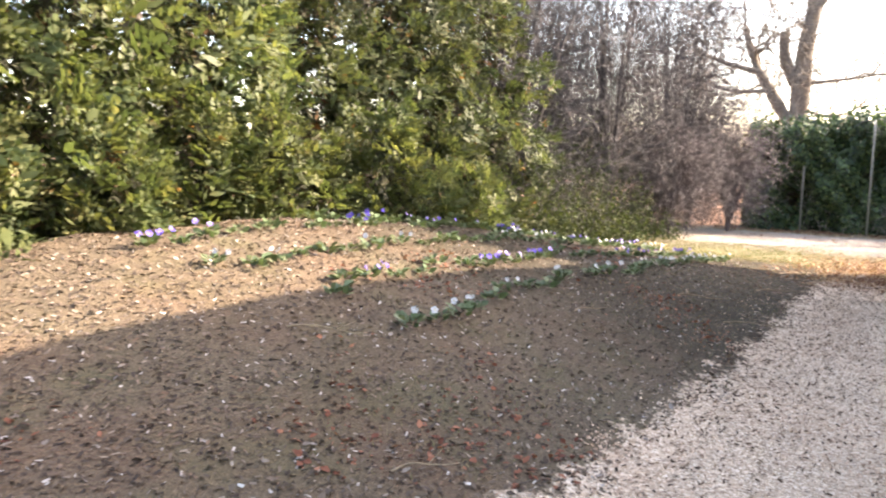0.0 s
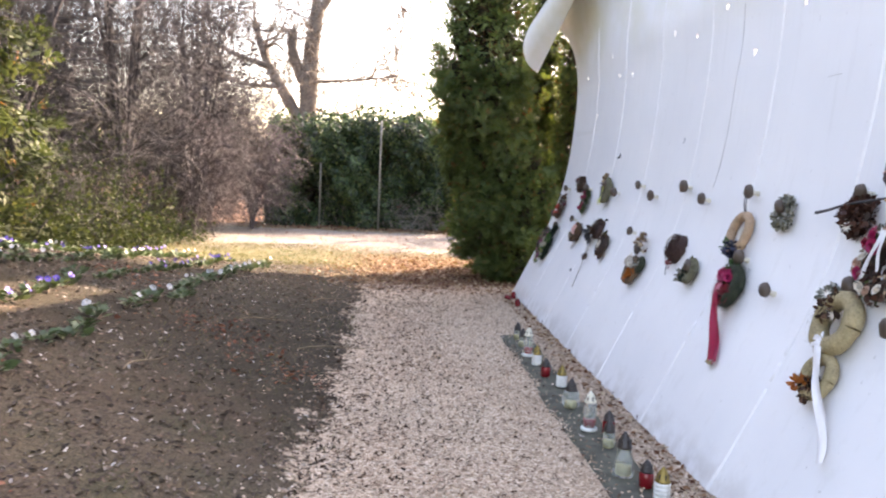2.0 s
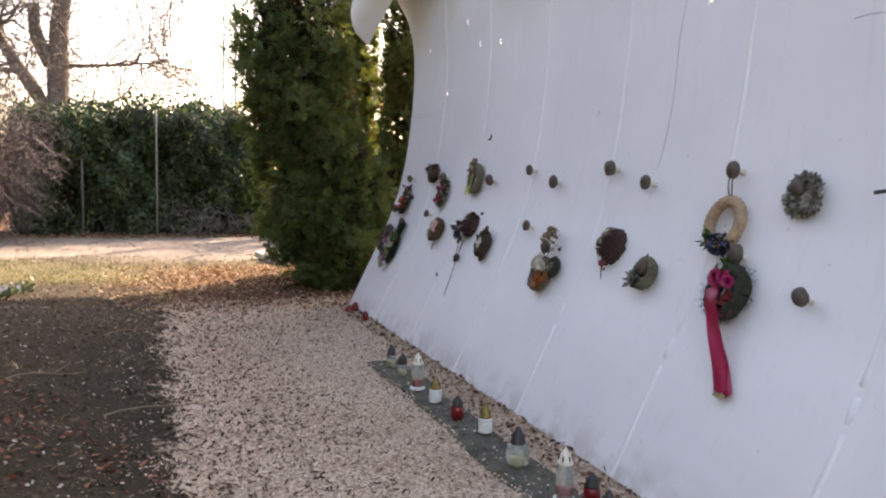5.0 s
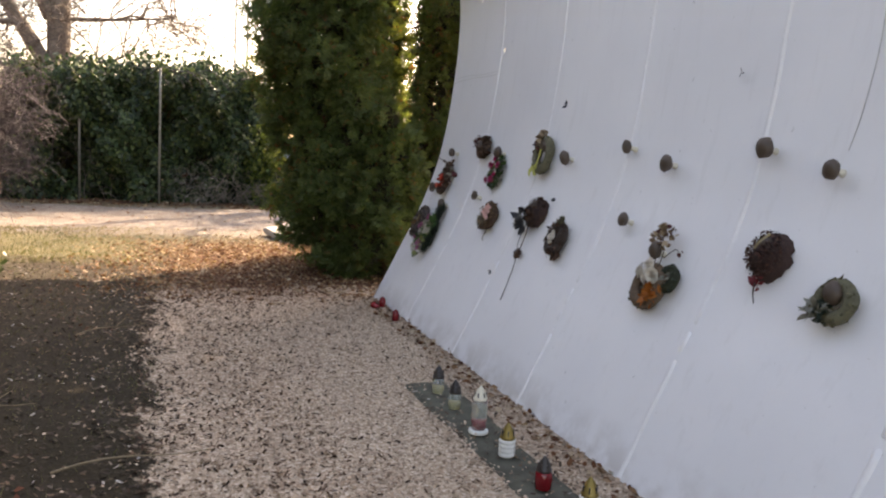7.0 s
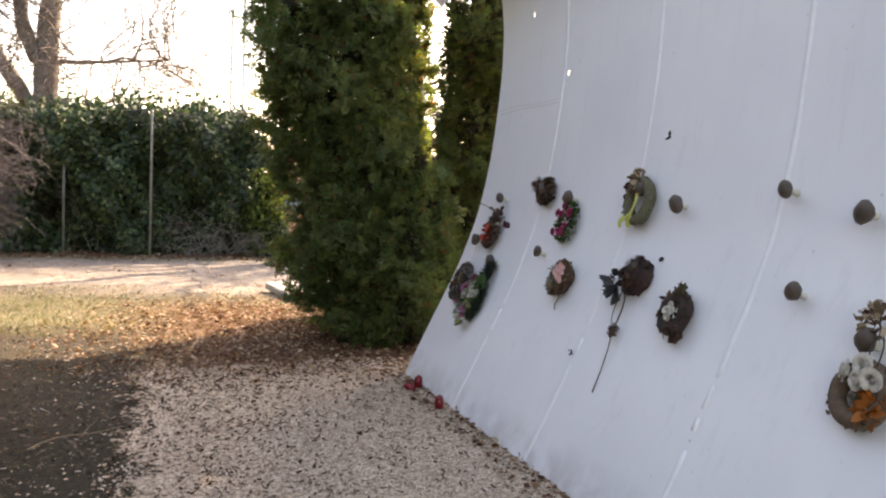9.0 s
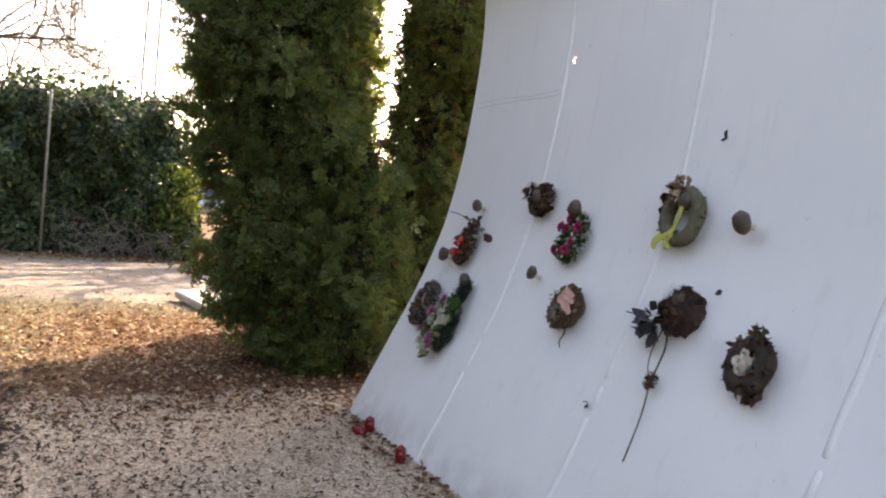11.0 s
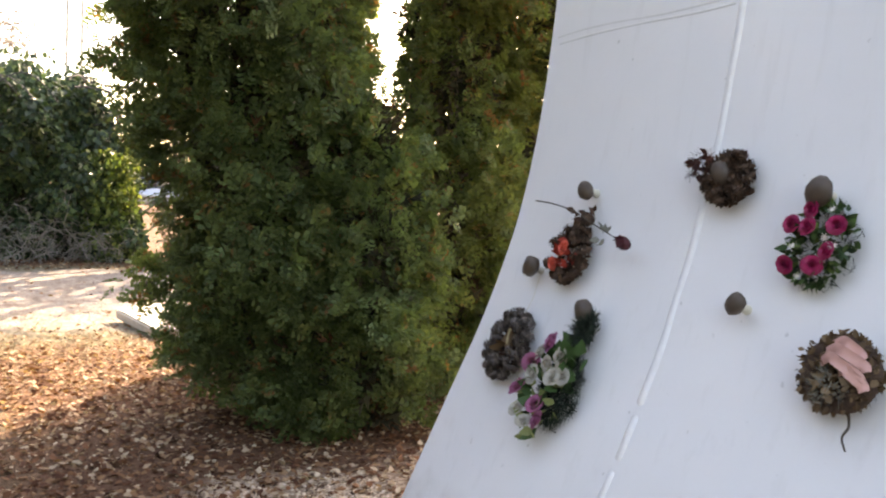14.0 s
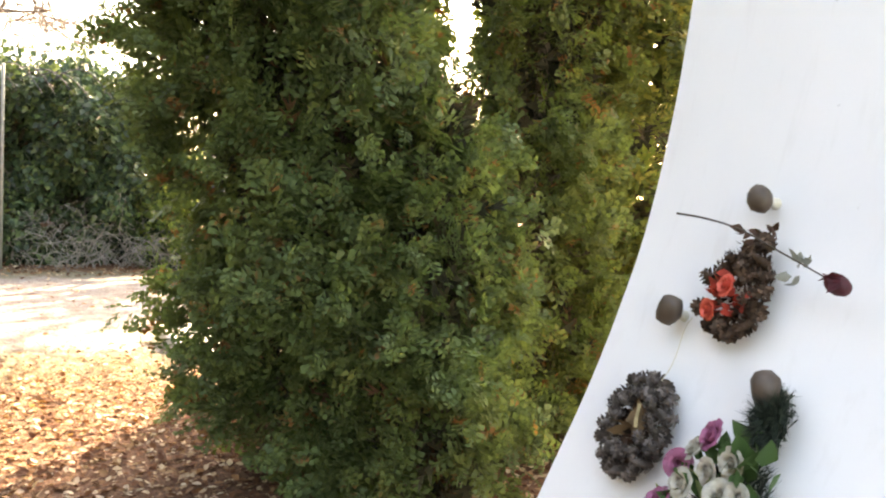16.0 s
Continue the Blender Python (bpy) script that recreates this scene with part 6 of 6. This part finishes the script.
def w_group():
    w = Wreath(-3.565, 0.745, "brown ring wreath with cream roses and orange leaves", 11)
    w.ring(0.085, 0.030, M_darkring2)
    w.leaves("moss", 120, 0.118, M_moss, 0.025, inner=0.55, zr=(0.01, 0.055))
    for x, y, s in [(-0.045, 0.055, 0.080), (0.005, 0.085, 0.085), (0.045, 0.05, 0.080), (0.0, 0.035, 0.07)]:
        w.bloom(x, y, s, M_cream, z=0.068)
    w.leaves("orange_leaf", 26, 0.06, M_orange, 0.06, c=(0.06, -0.03), zr=(0.04, 0.07), label="faded orange leaf")
    w.leaves("bark_bit", 16, 0.03, M_silverleaf, 0.04, c=(-0.01, 0.0), zr=(0.01, 0.04))
    w.stem([(0.0, 0.09, 0.05), (-0.01, 0.15, 0.06), (0.01, 0.2, 0.07), (-0.03, 0.27, 0.06)], 0.003)
    w.stem([(0.03, 0.09, 0.05), (0.03, 0.17, 0.06), (-0.01, 0.23, 0.07), (-0.06, 0.25, 0.06)], 0.003)
    w.stem([(0.05, 0.14, 0.06), (0.10, 0.19, 0.06), (0.13, 0.185, 0.06)], 0.0025)
    w.leaves("rose_hip_spray", 70, 0.082, M_tanleaf, 0.038, c=(-0.03, 0.24), squash=0.8, zr=(0.04, 0.08), label="dried beige and brown berry spray")
    w.leaves("dark_hip", 16, 0.08, M_maroonleaf, 0.035, c=(-0.03, 0.25), squash=0.8, zr=(0.04, 0.08), template=PEBBLE)
    w.leaves("side_hip", 5, 0.02, M_maroonleaf, 0.03, c=(0.13, 0.18), zr=(0.04, 0.07), template=PEBBLE)
    v = Wreath(-3.665, 0.80, "small green moss wreath with pale flowers", 12)
    v.ring(0.045, 0.024, M_mossdark)
    v.leaves("moss", 140, 0.07, M_needle, 0.022, inner=0.4, zr=(0.01, 0.05))
    v.leaves("pale_flower", 18, 0.03, M_silverleaf, 0.022, c=(0.02, 0.0), zr=(0.04, 0.06))


M_darkring2 = plain("brown_bound_ring", (0.12, 0.075, 0.045), 0.8, 0.4, 60, bump=0.5)
M_mossdark = plain("dark_moss_ring", (0.0225, 0.0275, 0.0125), 0.85, 0.4, 60, bump=0.5)
w_group()


def w_leaf_dome():
    w = Wreath(-4.185, 0.985, "domed wreath of dark brown leaves with a red tail", 13)
    w.dome(0.094, 0.078, M_leafdome, squash=1.06)
    w.leaves("leaf", 420, 0.090, M_maroonbrown, 0.017, squash=1.08, zr=(0.04, 0.076), out=1.8)
    w.leaves("bristle", 300, 0.10, M_brownleaf, 0.020, squash=1.05, zr=(0.02, 0.07), template=BLADE, out=1.2)
    w.ribbon([(0.0, 0.0, 0.10), (0.02, 0.03, 0.105), (0.045, 0.07, 0.095)], 0.012, M_straw2, "pale tie", "tie")
    w.leaves("tail_leaf", 14, 0.024, M_redleaf2, 0.036, c=(0.0, -0.115), squash=1.3, zr=(0.01, 0.05))
    w.stem([(0.0, -0.12, 0.03), (0.01, -0.16, 0.03), (0.03, -0.20, 0.025)], 0.004)


M_maroonbrown = leafy("maroon_brown_leaf", [(0.0, (0.022, 0.009, 0.007)), (0.6, (0.065, 0.026, 0.019)), (1.0, (0.13, 0.06, 0.04))], 0.6, 0.05)
M_redleaf2 = leafy("dark_red_leaf", [(0.0, (0.10, 0.01, 0.015)), (1.0, (0.28, 0.04, 0.05))], 0.6, 0.1)
w_leaf_dome()


def w_small_ring():
    w = Wreath(-4.575, 0.875, "small grey-brown wreath with silver leaves", 14)
    w.ring(0.062, 0.026, M_mossring)
    w.leaves("moss", 160, 0.088, M_moss, 0.025, inner=0.35, zr=(0.01, 0.05))
    w.leaves("silver_leaf", 24, 0.045, M_silverleaf, 0.05, c=(-0.06, -0.045), zr=(0.03, 0.06))
    w.leaves("dark_leaf", 24, 0.04, M_needle, 0.045, c=(-0.02, -0.045), zr=(0.03, 0.06))
    w.stem([(-0.06, -0.05, 0.04), (-0.10, -0.06, 0.04), (-0.13, -0.05, 0.035)], 0.004, M_peg)


w_small_ring()


def w_willow():
    w = Wreath(-5.03, 1.155, "twisted willow ring wreath with navy flowers hung on cord", 15)
    w.ring(0.096, 0.027, M_wicker, squash=1.12, twist=6)
    w.leaves("navy_flower", 70, 0.06, M_navy, 0.04, c=(0.035, -0.10), squash=0.8, zr=(0.03, 0.07))
    w.leaves("leaf", 26, 0.04, M_greenleaf, 0.045, c=(-0.06, -0.09), zr=(0.03, 0.06))
    w.leaves("pale_centre", 8, 0.05, M_silverleaf, 0.018, c=(0.03, -0.06), zr=(0.06, 0.08))
    for s in (-1, 1):
        w.stem([(0.006 * s, 0.115, 0.035), (0.012 * s, 0.17, 0.06), (0.006 * s, 0.235, 0.075)], 0.004, M_dark, "cord")


w_willow()


def w_red_ribbon():
    w = Wreath(-5.20, 0.865, "dark evergreen wreath with red flowers and long red ribbon", 16)
    w.ring(0.085, 0.035, M_mossdark, squash=1.1)
    w.leaves("needle", 1400, 0.135, M_needle, 0.04, inner=0.35, squash=1.05, zr=(0.0, 0.07), template=BLADE)
    w.leaves("leaf", 30, 0.07, M_greenleaf, 0.045, c=(-0.03, 0.08), zr=(0.04, 0.08))
    for x, y, s in [(-0.05, 0.045, 0.085), (-0.015, 0.055, 0.07), (0.02, 0.04, 0.06)]:
        w.bloom(x, y, s, M_crimson, z=0.07)
    w.leaves("red_leaf", 14, 0.05, M_redleaf2, 0.06, c=(0.05, -0.06), zr=(0.05, 0.07))
    w.ribbon([(-0.06, 0.0, 0.07), (-0.025, -0.06, 0.085), (0.03, -0.16, 0.065), (0.10, -0.28, 0.05), (0.165, -0.42, 0.035)], 0.068, M_redrib, "long glossy red ribbon")
    w.ribbon([(-0.05, 0.0, 0.06), (-0.035, -0.08, 0.055), (0.03, -0.18, 0.05), (0.12, -0.30, 0.03), (0.21, -0.42, 0.03)], 0.05, M_redrib, "long glossy red ribbon")
    w.ribbon([(0.135, -0.425, 0.036), (0.165, -0.428, 0.038), (0.20, -0.425, 0.034)], 0.02, M_straw2, "gold printed hem", "hem")


w_red_ribbon()


def w_silver():
    w = Wreath(-5.435, 1.30, "round silver-grey leaf wreath around a clay knob", 17)
    w.leaves("silver_leaf", 420, 0.095, M_silverleaf, 0.028, inner=0.38, zr=(0.0, 0.042))
    w.leaves("moss", 80, 0.09, M_moss, 0.03, inner=0.3, zr=(0.0, 0.04))


w_silver()


def w_brown_bunch():
    w = Wreath(-6.10, 1.33, "brown dried flower bunch with white star flower on a stick", 18, "dried_bunch", "bouquet")
    w.leaves("dried_leaf", 260, 0.10, M_maroonbrown, 0.045, c=(0.0, -0.01), zr=(0.0, 0.08))
    w.leaves("bristle", 300, 0.11, M_brownleaf, 0.04, zr=(0.0, 0.07), template=BLADE)
    w.bloom(0.02, -0.07, 0.06, M_cream, "white_star_flower", z=0.08, template=STAR)
    w.stem([(-0.31, -0.015, 0.05), (-0.2, 0.0, 0.06), (-0.05, 0.03, 0.07), (0.15, 0.06, 0.07), (0.35, 0.09, 0.06)], 0.008, M_twig, "stick")


w_brown_bunch()


def w_straw_rings():
    w = Wreath(-6.275, 0.86, "thick straw ring wreath with dry leaves and white flowers", 19)
    w.ring(0.105, 0.042, M_straw2)
    w.leaves("straw_end", 320, 0.15, M_tanleaf, 0.03, inner=0.5, zr=(0.02, 0.08), template=BLADE)
    w.leaves("dry_leaf", 60, 0.085, M_brownleaf, 0.045, c=(-0.05, 0.05), zr=(0.05, 0.1))
    w.leaves("silver_leaf", 110, 0.065, M_silverleaf, 0.04, c=(-0.10, 0.09), zr=(0.04, 0.09))
    w.bloom(0.045, 0.02, 0.06, M_cream, "white_star_flower", z=0.10, template=STAR)
    w.bloom(-0.06, 0.10, 0.06, M_cream, "white_star_flower", z=0.10, template=STAR)
    v = Wreath(-6.315, 0.64, "small straw ring wreath with orange bloom and white ribbon", 20)
    v.ring(0.082, 0.028, M_straw2)
    v.leaves("orange_flower", 34, 0.04, M_orange, 0.04, c=(-0.055, -0.06), zr=(0.04, 0.075))
    v.leaves("dark_leaf", 60, 0.06, M_brownleaf, 0.04, c=(0.01, -0.06), zr=(0.03, 0.06))
    v.ribbon([(-0.08, 0.17, 0.07), (-0.03, 0.11, 0.08), (0.03, 0.03, 0.075), (0.09, -0.05, 0.065), (0.18, -0.15, 0.04), (0.25, -0.24, 0.03), (0.28, -0.30, 0.03)], 0.045, M_whiterib, "long white satin ribbon")
    v.ribbon([(-0.09, 0.115, 0.075), (-0.055, 0.14, 0.085), (-0.02, 0.115, 0.08)], 0.04, M_whiterib, "white bow loop", "bow")



w_straw_rings()


M_tanrose = plain("faded_peach_petal", (0.48, 0.30, 0.22), 0.6, 0.2, 60)


def w_colour():
    w = Wreath(-6.43, 1.14, "large withered wreath with red, white and brown blooms", 21)
    w.ring(0.10, 0.04, M_darkring, squash=1.25)
    w.leaves("dark_leaf", 320, 0.155, M_maroonbrown, 0.036, inner=0.3, squash=1.2, zr=(0.01, 0.08))
    w.leaves("silver_leaf", 60, 0.15, M_silverleaf, 0.04, inner=0.5, squash=1.2, zr=(0.04, 0.09))
    w.leaves("green_leaf", 50, 0.15, M_greenleaf, 0.035, inner=0.45, squash=1.2, zr=(0.04, 0.08))
    w.leaves("tan_flower", 110, 0.15, M_tanleaf, 0.030, inner=0.4, squash=1.2, zr=(0.05, 0.09))
    for x, y, m, s in [(-0.09, 0.10, M_crimson, 0.075), (-0.07, 0.05, M_crimson, 0.07), (-0.11, 0.0, M_cream, 0.05), (0.05, 0.13, M_crimson, 0.06), (-0.10, -0.07, M_crimson, 0.06), (-0.06, -0.12, M_cream, 0.05), (0.06, -0.12, M_cream, 0.05), (0.11, 0.02, M_redrib, 0.06), (-0.02, 0.13, M_tanrose, 0.055), (-0.125, 0.06, M_redrib, 0.055), (0.0, -0.135, M_tanrose, 0.05), (-0.13, -0.03, M_tanrose, 0.05), (0.09, 0.08, M_tanrose, 0.05)]:
        w.bloom(x, y, s, m, z=0.08)
    w.ribbon([(-0.02, 0.12, 0.10), (-0.03, 0.03, 0.105), (-0.06, -0.05, 0.09), (-0.09, -0.10, 0.08)], 0.026, M_whiterib, "white ribbon")
    w.ribbon([(-0.01, 0.12, 0.10), (0.01, 0.03, 0.105), (0.02, -0.05, 0.09)], 0.018, M_whiterib, "white ribbon")


w_colour()


def w_basket():
    w = Wreath(-6.50, 1.485, "dark maroon bowl with red fruit and tan gourd hung on wall", 22, "hanging_bowl", "bowl")
    t = np.linspace(0, 2 * np.pi, 25)
    bowl = part("bowl", lathe([(0.085, -0.10), (0.11, -0.07), (0.115, 0.0), (0.112, 0.055), (0.10, 0.06), (0.095, 0.0)], 20), M_basket, w.ob, "", True)
    bowl.location, bowl.rotation_euler = (0.03, 0.03, 0.11), (-math.pi / 2, 0, 0)
    w.stem([(-0.085, 0.0, 0.11), (-0.05, -0.012, 0.19), (0.03, -0.015, 0.228), (0.11, -0.012, 0.19), (0.145, 0.0, 0.11)], 0.004, M_pinkrib, "rim_line")
    for x, y in [(0.0, 0.085), (0.06, 0.09), (0.03, 0.07)]:
        bm = bmesh.new()
        bmesh.ops.create_uvsphere(bm, u_segments=12, v_segments=8, radius=0.042, matrix=Matrix.Translation((x, y, 0.15)))
        part("fruit", bm, M_redrib, w.ob, "glossy red fruit", True)
    w.leaves("dried_leaf", 120, 0.10, M_maroonbrown, 0.05, c=(0.06, 0.12), zr=(0.05, 0.15))
    g = part("gourd", lathe([(0.01, -0.07), (0.03, -0.05), (0.035, -0.02), (0.02, 0.02), (0.012, 0.05), (0.006, 0.07)], 12), plain("tan_gourd", (0.42, 0.26, 0.10), 0.5, 0.3), w.ob, "tan dried gourd", True)
    g.location, g.rotation_euler = (-0.10, -0.085, 0.05), (0.3, 0.2, -1.2)


w_basket()

# dry leaf scraps and a crack line on the wall face
M_crack = plain("grey_crack", (0.50, 0.49, 0.47), 0.8, 0.2)


def wall_line(pts, r, name, label, material=M_crack):
    P = []
    for y, z in pts:
        P.append(tuple((on_wall(y, z) @ Vector((0, 0, min(0.001, 0.0025 - r))))))
    ob = empty(name, label=label, category="mark on wall")
    bag = Bag()
    p = catmull(P, 5)
    bag.put(tube(p, np.full(len(p), r), 5))
    tagged(bag.mesh("line", material, ob, True))


wall_line([(-4.43, 2.6), (-4.42, 2.35), (-4.39, 2.1), (-4.40, 1.8), (-4.385, 1.55), (-4.37, 1.42)], 0.0018, "hairline_crack", "thin grey hairline crack running down the white wall")
M_oldpaint = plain("greyed_paint", (0.70, 0.695, 0.68), 0.6, 0.06)
wall_line([(0.06, 1.975), (-0.1, 1.985), (-0.3, 1.985), (-0.55, 1.975), (-0.86, 1.98)], 0.016, "panel_ridge", "soft greyed ridge of filler across the white panel", M_oldpaint)
wall_line([(0.04, 1.945), (-0.15, 1.955), (-0.4, 1.958), (-0.7, 1.952), (-0.86, 1.957)], 0.010, "panel_ridge", "soft greyed ridge of filler across the white panel", M_oldpaint)
wall_line([(-5.5, 2.01), (-5.57, 2.015), (-5.63, 2.01)], 0.0018, "hairline_crack", "short grey scratch on the white wall")
for k, (y, z) in enumerate([(-1.87, 0.56), (-2.11, 1.66), (-2.3, 1.07), (-3.7, 1.75)]):
    w = Wreath(y, z, "dark dry leaf scrap stuck on the white wall", 50 + k, "leaf_scrap", "leaf")
    w.leaves("scrap", 3, 0.012, M_blackleaf, 0.035, squash=2.0, zr=(0.0, 0.006))
